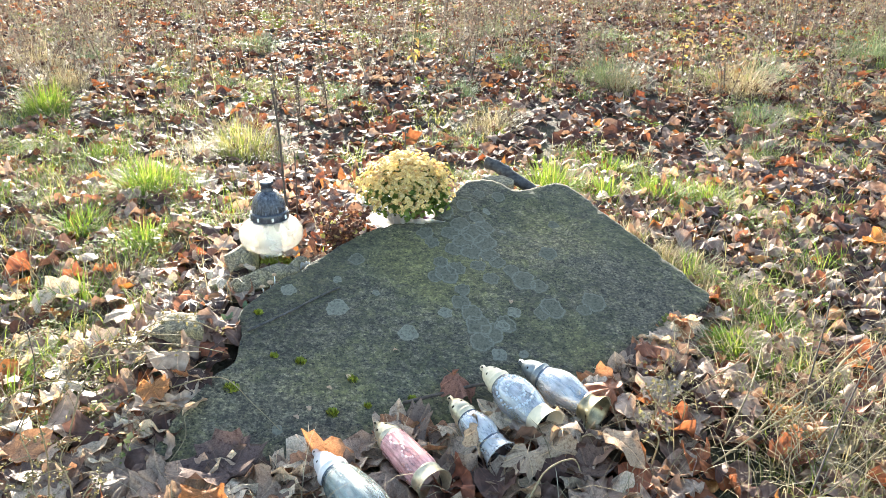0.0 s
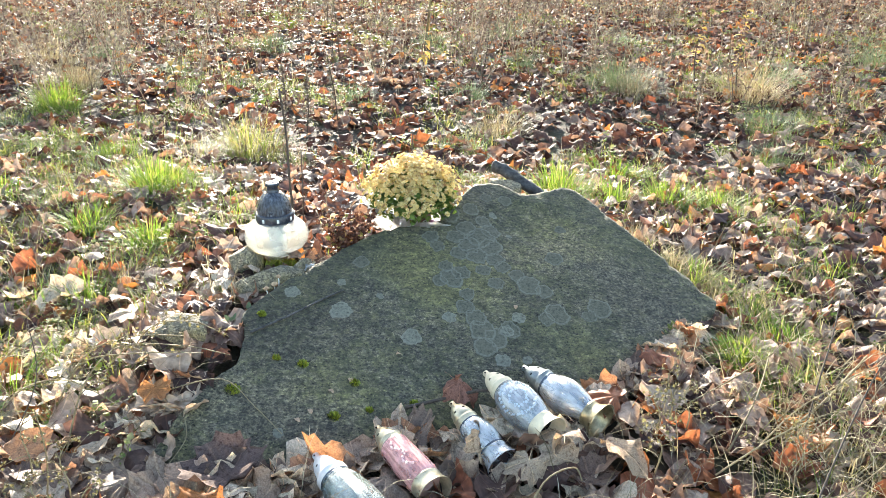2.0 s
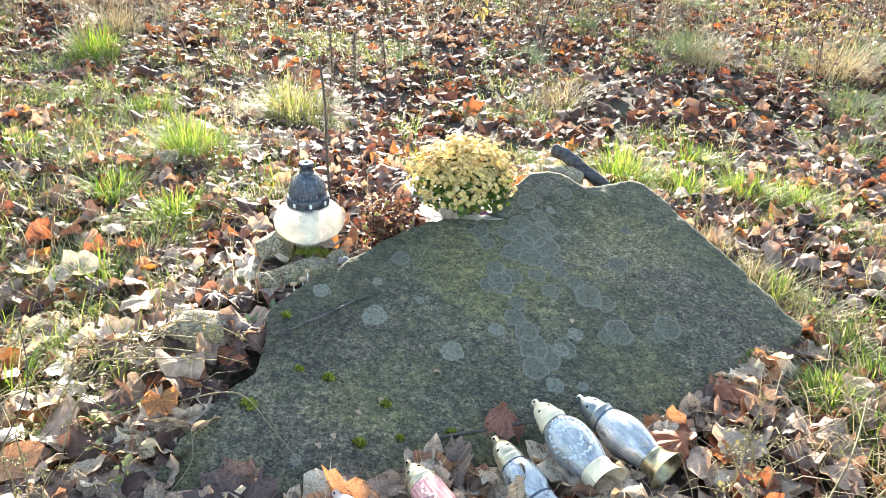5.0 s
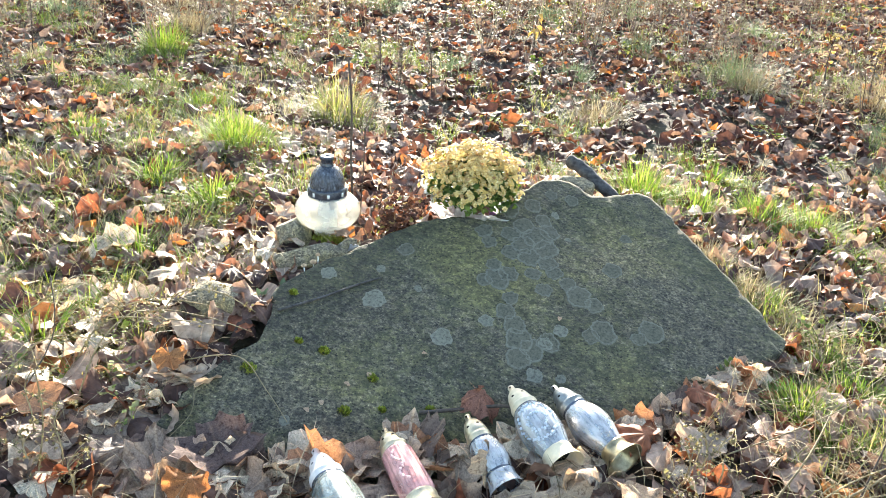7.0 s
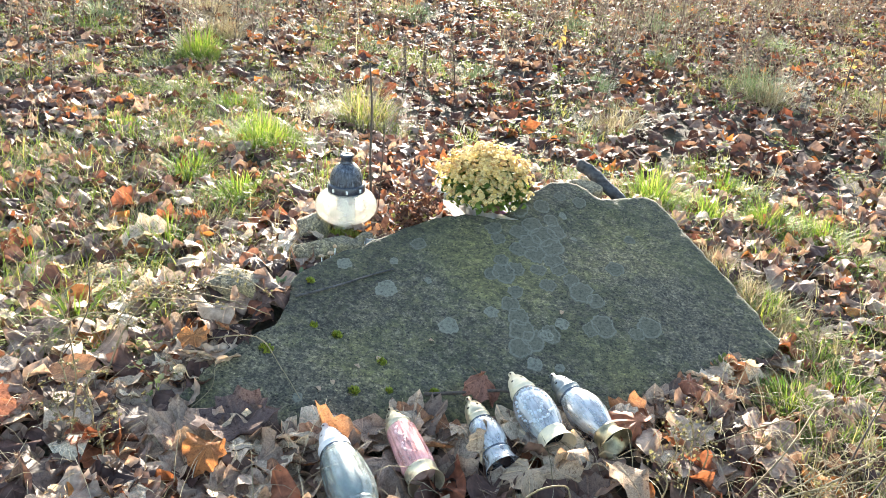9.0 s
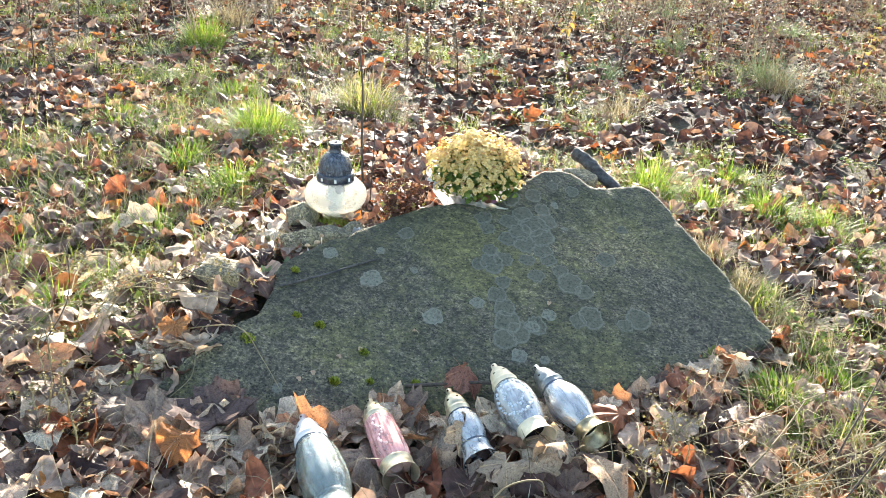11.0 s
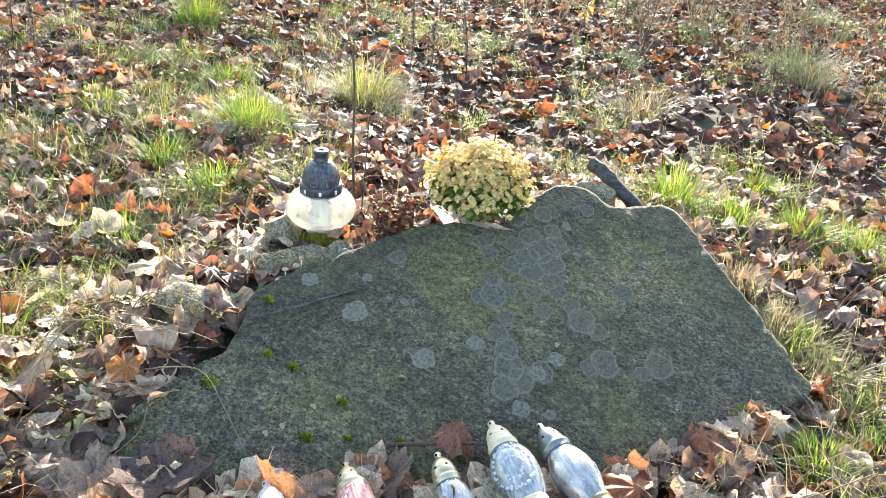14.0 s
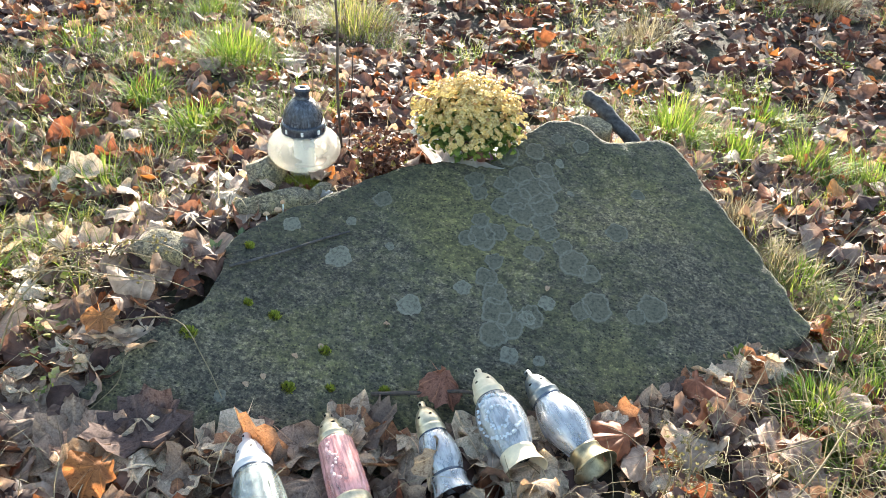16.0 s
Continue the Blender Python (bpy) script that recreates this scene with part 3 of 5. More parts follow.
# ---- leaves ----
def leaf_template(kind, rings, seed):
    """A curled dry leaf about one unit across: verts and triangles."""
    r = random.Random(seed)
    half = {"maple": [(-90, 0.25), (-62, 0.62), (-42, 0.68), (-28, 0.82), (-14, 0.82), (-6, 0.92), (4, 0.84), (16, 0.74), (27, 0.85), (36, 0.88), (44, 0.97), (53, 0.87), (65, 0.76), (74, 0.86), (82, 0.9), (90, 1.0)],
            "small": [(-90, 0.25), (-40, 0.62), (-8, 0.86), (16, 0.54), (44, 0.95), (64, 0.57), (90, 1.05)],
            "oval": [(-90, 0.62), (-65, 0.62), (-40, 0.6), (-15, 0.58), (10, 0.6), (35, 0.64), (58, 0.74), (75, 0.88), (90, 1.0)]}[kind]
    out = [(a, d) for a, d in half] + [(180 - a, d) for a, d in half[-2:0:-1]]
    n = len(out)
    v, f = [(0, -0.1, 0)], []
    ph, edge = r.uniform(0, 6.28), r.uniform(0.03, 0.13)
    for k in range(rings):
        s = (k + 1) / rings
        for j, (a, d) in enumerate(out):
            dd = d * r.uniform(0.9, 1.08) if k == rings - 1 else d ** (0.5 + 0.5 * s)
            th = radians(a)
            crease = (-0.045 * math.cos((th - math.pi / 2) * 7.6) + 0.04 * math.sin(th * 3 + seed)) * s * (0.4 if kind == "oval" else 1)
            crease += edge * s ** 3 * math.sin(2 * th + ph) + 0.6 * edge * s ** 4 * math.sin(5 * th + 2 * ph)
            v.append((0.55 * dd * s * math.cos(th), -0.1 * (1 - s) + 0.55 * dd * s * math.sin(th), crease + r.uniform(-0.035, 0.035) * s))
    for j in range(n):
        f.append((0, 1 + j, 1 + (j + 1) % n))
        for k in range(rings - 1):
            a, b = 1 + k * n, 1 + (k + 1) * n
            f += [(a + j, b + j, b + (j + 1) % n), (a + j, b + (j + 1) % n, a + (j + 1) % n)]
    v = np.array(v)
    flat = np.vstack([v, np.zeros((3, 3))])
    # stalk
    m = len(v)
    v = np.vstack([v, [(0.012, -0.1, 0), (-0.012, -0.1, 0), (0.06 + r.uniform(-0.1, 0.1), -0.55, r.uniform(0, 0.12))]])
    f.append((m, m + 1, m + 2))
    # roll along two ways, turned a little
    t = r.uniform(-0.5, 0.5)
    c, s = math.cos(t), math.sin(t)
    x, y, z = v[:, 0] * c - v[:, 1] * s, v[:, 0] * s + v[:, 1] * c, v[:, 2]
    strong = r.random() < 0.4
    for k in (r.choice((-1, 1)) * (r.uniform(2.2, 3.8) if strong else r.uniform(0.6, 2.0)), r.choice((-1, 1)) * r.uniform(0.4, 1.8)):
        x, z = np.sin(k * x) / k * (1 - 0.3 * k * z / 3), z + (1 - np.cos(k * x)) / k
        x, y = y, -x
    v = np.stack([x, y, z - z.mean()], 1)
    return v, np.array(f), flat


def turns(n, tilt):
    """Random rotation matrices: any heading, tilted by about so many degrees."""
    yaw, ax, an = rng.uniform(0, 6.283, n), rng.uniform(0, 6.283, n), np.abs(rng.normal(0, np.radians(tilt), n))
    flip = rng.random(n) < 0.5
    an = np.where(flip, np.pi - an, an)
    ux, uy = np.cos(ax), np.sin(ax)
    c, s = np.cos(an), np.sin(an)
    r = np.zeros((n, 3, 3))
    r[:, 0, 0], r[:, 0, 1], r[:, 0, 2] = c + ux * ux * (1 - c), ux * uy * (1 - c), uy * s
    r[:, 1, 0], r[:, 1, 1], r[:, 1, 2] = ux * uy * (1 - c), c + uy * uy * (1 - c), -ux * s
    r[:, 2, 0], r[:, 2, 1], r[:, 2, 2] = -uy * s, ux * s, c
    y = np.zeros((n, 3, 3))
    y[:, 0, 0], y[:, 0, 1], y[:, 1, 0], y[:, 1, 1], y[:, 2, 2] = np.cos(yaw), -np.sin(yaw), np.sin(yaw), np.cos(yaw), 1
    return r @ y


def scatter(templates, pos, rot, size):
    """Copies of the templates as one set of triangles; a third array of a template is carried along unmoved."""
    vs, fs, base = [], [], 0
    carried = []
    which = rng.integers(0, len(templates), len(pos))
    for k, (v, f, *more) in enumerate(templates):
        sel = which == k
        n = int(sel.sum())
        if not n:
            continue
        w = np.einsum("nij,vj->nvi", rot[sel], v) * size[sel][:, None, None] + pos[sel][:, None, :]
        vs.append(w.reshape(-1, 3))
        fs.append((f[None] + (base + np.arange(n) * len(v))[:, None, None]).reshape(-1, 3))
        base += n * len(v)
        if more:
            carried.append(np.tile(more[0], (n, 1)))
    return (np.concatenate(vs), np.concatenate(fs), *([np.concatenate(carried)] if carried else []))


NEAR = [leaf_template(k, 4, s) for s, k in enumerate(["maple"] * 10 + ["oval"] * 6)]
LITTER = [leaf_template(k, 3, s) for s, k in enumerate(["maple"] * 10 + ["oval"] * 6)]
FAR = [leaf_template(k, 2, s + 40) for s, k in enumerate(["small"] * 9 + ["oval"] * 5)]


def grassiness(x, y):
    """Where grass takes the place of leaves: more of it on the sunny side."""
    g = 0.5 * wave(x, y, 1.9) + 0.5 * wave(x + 7, y + 2, 4.3)
    g = g + 0.3 * hill(x, y, -1.4, 3.0, 0.9, 1.6) + 0.9 * hill(x, y, 0.8, 1.45, 0.22, 0.3) + 0.5 * hill(x, y, 0.7, 2.9, 0.5, 0.35)
    return g - 0.5 * hill(x, y, 0.1, 1.25, 0.65, 0.25) - 0.55 * hill(x, y, -0.85, 1.3, 0.4, 0.4)


def in_view(x, y, margin=0.6):
    return (np.abs(x + 0.12 * y) < 0.74 * y + margin)


def litter(name, templates, x0, x1, y0, y1, per_m2, lo, hi, label, tilt=18):
    n = int((x1 - x0) * (y1 - y0) * per_m2)
    x, y = rng.uniform(x0, x1, n), rng.uniform(y0, y1, n)
    keep = in_view(x, y) & ~inside_slab(x, y, 0.0) & (grassiness(x, y) < 0.5 + 0.6 * rng.random(n))
    if name == "leaf_litter_far":
        keep &= ~((np.abs(x) < 2.4) & (y < 3.4))
    x, y = x[keep], y[keep]
    n = len(x)
    size = rng.uniform(lo, hi, n) * np.where(y < 1.8, 1.08, 0.92 if templates is LITTER else 1)
    z = ground_z(x, y) + 0.008 + rng.uniform(0, 0.036, n) * (size / 0.1)
    v, f, flat = scatter(templates, np.stack([x, y, z], 1), turns(n, tilt), size)
    tagged(new(name, mesh_np(name, v, f, flat, m_leaf_near if templates is LITTER else m_leaf)), label, "leaf litter", kind="stuff")


litter("leaf_litter_near", LITTER, -2.4, 2.4, 0.7, 3.4, 480, 0.05, 0.125, "curled brown and tan fallen maple leaves among grass", 16)
litter("leaf_litter_far", FAR, -7.5, 7.0, 0.7, 13.0, 215, 0.06, 0.13, "brown, russet and tan fallen leaves over the meadow", 18)


def outer_litter():
    n = 52000
    x, y = rng.uniform(-10, 10, n), rng.uniform(-6, 15, n)
    d = np.hypot(x, y - 3)
    keep = (~in_view(x, y, 0.55) | (y < 0.75) | (y > 13)) & (rng.random(n) < 1.25 - d / 12) & (grassiness(x, y) < 0.5 + 0.5 * rng.random(n))
    x, y = x[keep], y[keep]
    n = len(x)
    simple = [leaf_template(k, 1, s + 80) for s, k in enumerate(["small"] * 5 + ["oval"] * 2)]
    v, f, _ = scatter(simple, np.stack([x, y, ground_z(x, y) + 0.012], 1), turns(n, 18), rng.uniform(0.07, 0.15, n))
    tagged(new("leaf_litter_outer", mesh_np("leaf_litter_outer", v, f, m_leaf)), "scattered brown fallen leaves on the meadow", "leaf litter", kind="stuff")


outer_litter()


def outer_grass():
    n = 26000
    x, y = rng.uniform(-10, 10, n), rng.uniform(-6, 15, n)
    keep = (~in_view(x, y, 0.55) | (y < 0.75)) & (grassiness(x, y) > 0.4 * rng.random(n) - 0.2)
    x, y = x[keep], y[keep]
    m = len(x)
    v, f = blades(x, y, ground_z(x, y), rng.uniform(0.04, 0.14, m), rng.uniform(0, 6.28, m), rng.uniform(0.2, 1.1, m), rng.uniform(0.002, 0.005, m), 2)
    tagged(new("outer_grass", mesh_np("outer_grass", v, f, m_grass)), "short sparse green and bleached meadow grass", "grass", kind="stuff")


# ---- grass ----
def blades(x, y, z, height, lean_dir, lean, width, parts=3):
    """Blades that bend over more and more towards the tip."""
    n = len(x)
    a = lean_dir + rng.normal(0, 0.3, n)
    px, py = -np.sin(a) * width / 2, np.cos(a) * width / 2
    cx, cy, cz = x.copy(), y.copy(), z + np.zeros(n)
    rows = []
    for k in range(parts + 1):
        taper = 1 - 0.45 * k / parts
        if k < parts:
            rows += [np.stack([cx + px * taper, cy + py * taper, cz], 1), np.stack([cx - px * taper, cy - py * taper, cz], 1)]
        else:
            rows.append(np.stack([cx, cy, cz], 1))
        bend = lean * (0.35 + 1.3 * (k + 0.5) / parts)
        step = height / parts
        cx, cy, cz = cx + np.cos(a) * np.sin(bend) * step, cy + np.sin(a) * np.sin(bend) * step, cz + np.cos(bend) * step
    v = np.stack(rows, 1).reshape(-1, 3)
    m = 2 * parts + 1
    f = []
    for k in range(parts - 1):
        f += [(2 * k, 2 * k + 1, 2 * k + 3), (2 * k, 2 * k + 3, 2 * k + 2)]
    f.append((2 * parts - 2, 2 * parts - 1, 2 * parts))
    f = (np.array(f)[None] + (np.arange(n) * m)[:, None, None]).reshape(-1, 3)
    return v, f


def grass_field():
    n = 11500
    y = 0.8 + 10.5 * rng.random(n) ** 1.3
    x = (rng.random(n) * 2 - 1) * (0.8 * y + 0.6) - 0.1 * y
    keep = in_view(x, y) & ~inside_slab(x, y, 0.02) & (grassiness(x, y) > 0.5 * rng.random(n) + 0.1)
    keep &= ~((np.abs(x - 0.05) < 0.6) & (y < 1.75))
    x, y = x[keep], y[keep]
    per = 16
    cx, cy = np.repeat(x, per), np.repeat(y, per)
    m = len(cx)
    s = np.repeat(rng.uniform(0.01, 0.05, len(x)), per)
    bx, by = cx + rng.normal(0, 1, m) * s, cy + rng.normal(0, 1, m) * s
    ok = ~inside_slab(bx, by, 0.0)
    bx, by = bx[ok], by[ok]
    m = len(bx)
    h = rng.uniform(0.03, 0.1, m) * np.repeat(rng.uniform(0.5, 1.5, len(x)), per)[ok]
    v, f = blades(bx, by, ground_z(bx, by) + 0.004, h, rng.uniform(0, 6.28, m), rng.uniform(0.5, 1.5, m), rng.uniform(0.0013, 0.003, m), 4)
    tagged(new("grass", mesh_np("grass", v, f, m_grass)), "short sparse backlit green meadow grass", "grass", kind="stuff")


grass_field()
outer_grass()


def tuft(x, y, r, h, count, mat, label, lean=0.8, width=0.0024):
    count = int(count * 1.7)
    a, d = rng.uniform(0, 6.28, count), r * np.sqrt(rng.random(count))
    wild = a + rng.normal(0, 0.55, count)
    bx, by = 0.5 * d * np.cos(a) + rng.normal(0, 0.1 * r, count), 0.5 * d * np.sin(a) + rng.normal(0, 0.1 * r, count)
    z = ground_z(x + bx, y + by) - float(ground_z(x, y)) - 0.003
    hh = h * rng.uniform(0.3, 1.1, count)
    ln = np.clip(d / r * lean * 0.9 + rng.normal(0.3, 0.28, count), 0.02, 1.4)
    v, f = blades(bx, by, z, hh, wild, ln, rng.uniform(0.6, 1.3, count) * width, 4)
    ob = new("grass_tuft", mesh_np("grass_tuft", v, f, mat))
    ob.location = (x, y, float(ground_z(x, y)))
    tagged(ob, label, "grass tuft", "grass tufts in the meadow")


FRESH, DRY = "fresh bright green grass tuft lit from behind", "bleached dry grass tuft with drooping blades"
for x, y, r, h, n in ((-2.2, 4.5, 0.2, 0.22, 330), (-1.15, 3.05, 0.2, 0.17, 420), (-1.25, 2.65, 0.14, 0.13, 160), (-0.98, 2.5, 0.13, 0.12, 150), (0.42, 3.05, 0.18, 0.16, 240), (0.6, 2.92, 0.15, 0.13, 190), (0.82, 2.98, 0.15, 0.14, 210), (0.7, 3.4, 0.16, 0.12, 160),
                      (1.02, 3.0, 0.15, 0.12, 170), (0.76, 1.85, 0.13, 0.075, 560), (0.82, 1.72, 0.11, 0.07, 320), (0.88, 1.92, 0.14, 0.08, 420), (0.74, 2.28, 0.1, 0.1, 110), (0.84, 2.06, 0.1, 0.09, 150), (-1.55, 3.6, 0.16, 0.1, 170), (-1.0, 1.62, 0.07, 0.17, 40), (-1.02, 2.1, 0.1, 0.12, 90), (-1.75, 3.0, 0.2, 0.09, 200)):
    tuft(x, y, r, h, int(n * 1.3), m_grass_bright, FRESH, width=0.0032)
tuft(-0.92, 3.68, 0.24, 0.24, 260, m_grass, "tall tangled tuft of green and bleached grass", lean=0.75)
for x, y, r, h, n in ((-1.02, 1.5, 0.09, 0.12, 70), (-0.9, 1.66, 0.08, 0.11, 60), (-0.83, 1.5, 0.07, 0.1, 50), (-1.12, 1.78, 0.1, 0.12, 90), (-0.76, 1.64, 0.06, 0.1, 45), (-0.95, 1.9, 0.09, 0.1, 80), (-0.8, 1.95, 0.08, 0.09, 70), (-1.15, 1.4, 0.09, 0.1, 60)):
    tuft(x, y, r, h, n, m_grass, "loose arching grass tuft, part green and part dry", lean=1.3, width=0.0028)
tuft(-0.98, 3.78, 0.22, 0.3, 60, m_straw, DRY, lean=1.0)
tuft(-0.86, 3.66, 0.26, 0.24, 170, m_weed, "brown withered grass tuft fallen over", lean=1.2)
tuft(-1.12, 3.6, 0.22, 0.2, 80, m_straw, DRY, lean=1.3)
for x, y, r, h, n in ((-2.4, 5.2, 0.3, 0.25, 400), (1.1, 5.1, 0.2, 0.25, 200), (0.25, 4.2, 0.25, 0.16, 300), (1.85, 5.1, 0.35, 0.32, 350), (0.82, 2.2, 0.1, 0.12, 200), (0.7, 2.36, 0.09, 0.11, 220), (0.9, 2.1, 0.1, 0.1, 200), (0.78, 2.32, 0.12, 0.1, 200), (0.6, 2.52, 0.09, 0.1, 160),
                      (0.62, 2.42, 0.1, 0.13, 180), (0.69, 2.27, 0.07, 0.1, 150), (0.76, 2.14, 0.08, 0.1, 170), (0.8, 2.02, 0.07, 0.08, 130), (0.56, 2.5, 0.08, 0.1, 120), (0.85, 1.42, 0.16, 0.1, 260), (-0.95, 2.2, 0.12, 0.1, 160), (-2.9, 5.9, 0.35, 0.3, 300), (2.6, 4.6, 0.3, 0.2, 260), (0.3, 2.58, 0.07, 0.08, 90)):
    tuft(x, y, r, h, n, m_straw, DRY, lean=1.1)


DULL = "dull grey-green grass clump in the rough meadow"
for x, y, r, h, n in ((0.5, 6.1, 0.22, 0.16, 240), (0.45, 7.5, 0.25, 0.28, 240), (1.68, 4.35, 0.28, 0.14, 320), (3.2, 6.2, 0.45, 0.35, 380), (1.05, 5.3, 0.3, 0.28, 380), (-2.6, 6.2, 0.3, 0.2, 240),
                      (-1.5, 6.8, 0.3, 0.2, 240), (1.4, 7.2, 0.3, 0.2, 240), (2.2, 5.6, 0.3, 0.22, 260), (-0.6, 4.9, 0.22, 0.14, 220), (-3.3, 5.2, 0.3, 0.2, 240), (2.9, 4.9, 0.25, 0.2, 220),
                      (-1.9, 5.5, 0.25, 0.15, 220), (0.1, 5.0, 0.2, 0.13, 200), (1.5, 3.7, 0.18, 0.12, 180), (-0.2, 7.0, 0.3, 0.2, 220)):
    tuft(x, y, r, h, n, m_far_grass, DULL)


def straws():
    n = 5200
    y = 0.9 + 8 * rng.random(n) ** 1.3
    x = (rng.random(n) * 2 - 1) * (0.8 * y + 0.6) - 0.1 * y
    x[:1300], y[:1300] = rng.normal(0.95, 0.25, 1300), rng.normal(1.5, 0.3, 1300)
    x[1300:1550], y[1300:1550] = rng.normal(-0.95, 0.2, 250), rng.normal(1.6, 0.35, 250)
    keep = in_view(x, y) & ~inside_slab(x, y, 0.05)
    x, y = x[keep], y[keep]
    m = len(x)
    v, f = blades(x, y, ground_z(x, y) + rng.uniform(0.01, 0.05, m), rng.uniform(0.05, 0.2, m), rng.uniform(0, 6.28, m), rng.uniform(0.9, 1.35, m), rng.uniform(0.001, 0.0024, m))
    tagged(new("straw", mesh_np("straw", v, f, m_straw)), "bleached dry straw strewn over the leaves", "straw", kind="stuff")


straws()


def dry_stand():
    """Bleached standing grass in the rough behind, in loose drifts."""
    n = 4200
    y = 4.6 + 8.4 * rng.random(n) ** 0.9
    x = (rng.random(n) * 2 - 1) * (0.8 * y + 0.5) - 0.1 * y
    keep = in_view(x, y) & (wave(x + 1, y, 1.5) + 0.07 * (y - 4) + 0.3 * (x < -1.3) > 0.9 * rng.random(n) - 0.25)
    x, y = x[keep], y[keep]
    m = len(x)
    v, f = blades(x, y, ground_z(x, y), rng.uniform(0.08, 0.34, m) * np.clip(0.5 + 0.1 * y, 0.5, 1.3), rng.uniform(0, 6.28, m), rng.uniform(0.1, 0.9, m), rng.uniform(0.0012, 0.003, m))
    tagged(new("dry_grass", mesh_np("dry_grass", v, f, m_straw)), "bleached standing dry grass in the rough meadow", "grass", kind="stuff")


dry_stand()


def green_drifts():
    """Loose patches of low dull-green grass and moss through the meadow."""
    n = 1500
    y = 1.6 + 10 * rng.random(n)
    x = (rng.random(n) * 2 - 1) * (0.78 * y + 0.5) - 0.1 * y
    keep = in_view(x, y) & ~inside_slab(x, y, 0.12) & (grassiness(x, y) > 0.24 + 0.3 * rng.random(n))
    x, y = x[keep], y[keep]
    per = 60
    r = np.repeat(rng.uniform(0.03, 0.13, len(x)), per)
    bx, by = np.repeat(x, per), np.repeat(y, per)
    m = len(bx)
    bx, by = bx + rng.normal(0, 0.6, m) * r, by + rng.normal(0, 0.6, m) * r
    ok = ~inside_slab(bx, by, 0.01)
    bx, by = bx[ok], by[ok]
    m = len(bx)
    v, f = blades(bx, by, ground_z(bx, by) + 0.003, rng.uniform(0.03, 0.11, m), rng.uniform(0, 6.28, m), rng.uniform(0.3, 1.2, m), rng.uniform(0.0012, 0.003, m), 2)
    tagged(new("meadow_grass", mesh_np("meadow_grass", v, f, m_far_grass)), "low patches of dull green drooping grass", "grass", kind="stuff")


green_drifts()


def meadow_clumps():
    """Bushy clumps of grass, half green and half dry, between the leaves."""
    n = 900
    y = 1.7 + 9.5 * rng.random(n) ** 1.25
    x = (rng.random(n) * 2 - 1) * (0.76 * y + 0.5) - 0.1 * y
    keep = in_view(x, y) & ~inside_slab(x, y, 0.16) & (grassiness(x, y) + 0.2 * (x < -0.6) + 0.3 * (x > 0.7) * (y > 1.8) > 0.8 * rng.random(n) - 0.22)
    x, y = x[keep], y[keep]
    for name, mat, per, label in (("grass_clumps", m_grass_bright, 60, "bushy clumps of arching green grass"), ("dry_clumps", m_straw, 34, "tangles of bleached dry grass round the green clumps"),
                                  ("withered_clumps", m_weed, 22, "brown withered stems matted in the grass")):
        r, hh = np.repeat(rng.uniform(0.03, 0.14, len(x)), per), np.repeat(rng.uniform(0.05, 0.15, len(x)), per)
        bx, by = np.repeat(x, per), np.repeat(y, per)
        m = len(bx)
        bx, by = bx + rng.normal(0, 0.6, m) * r, by + rng.normal(0, 0.6, m) * r
        ok = ~inside_slab(bx, by, 0.02)
        bx, by, hh = bx[ok], by[ok], hh[ok]
        m = len(bx)
        v, f = blades(bx, by, ground_z(bx, by) + 0.002, hh * rng.uniform(0.4, 1.2, m), rng.uniform(0, 6.28, m), rng.uniform(0.4, 1.5, m), rng.uniform(0.0014, 0.003, m), 4)
        tagged(new(name, mesh_np(name, v, f, mat)), label, "grass", kind="stuff")


meadow_clumps()


# ---- dead weeds ----
def stem_mesh(points, w):
    """Two crossed ribbons along a line of points."""
    p = np.array(points)
    v, f = [], []
    for d in ((w, 0, 0), (0, w, 0)):
        b = len(v)
        for k, q in enumerate(p):
            s = 1 - 0.6 * k / len(p)
            v += [q + np.array(d) * s, q - np.array(d) * s]
        for k in range(len(p) - 1):
            a = b + 2 * k
            f += [(a, a + 1, a + 3), (a, a + 3, a + 2)]
    return np.array(v), np.array(f)


def weed_template(seed, bushy):
    r = random.Random(seed)
    vs, fs, base = [], [], 0

    def add(v, f):
        nonlocal base
        vs.append(v)
        fs.append(f + base)
        base += len(v)

    for k in range(r.randint(1, 3)):
        bx, by = r.uniform(-0.4, 0.4), r.uniform(-0.4, 0.4)
        line = [(bx * t + r.uniform(-0.05, 0.05) * t, by * t + r.uniform(-0.05, 0.05) * t, t * r.uniform(0.92, 1.05)) for t in (0, 0.25, 0.5, 0.75, 1.0)]
        add(*stem_mesh(line, 0.008))
        for j in range(bushy):
            t = r.uniform(0.25, 1.0)
            a, ln = r.uniform(0, 6.28), r.uniform(0.1, 0.28) * (1.2 - t * 0.6)
            p0 = np.array([bx * t, by * t, t])
            p1 = p0 + ln * np.array([math.cos(a), math.sin(a), r.uniform(-0.1, 0.9)])
            add(*stem_mesh([p0, (p0 + p1) / 2 + (0, 0, 0.01), p1], 0.004))
            for q in range(3):
                c = p0 + (p1 - p0) * r.uniform(0.4, 1.05)
                e = np.array([r.uniform(-1, 1), r.uniform(-1, 1), r.uniform(-1, 0.6)]) * 0.05
                g = np.array([r.uniform(-1, 1), r.uniform(-1, 1), r.uniform(-1, 1)]) * 0.02
                add(np.array([c, c + e * 0.5 + g, c + e, c + e * 0.5 - g]), np.array([(0, 1, 2), (0, 2, 3)]))
    return np.concatenate(vs), np.concatenate(fs)


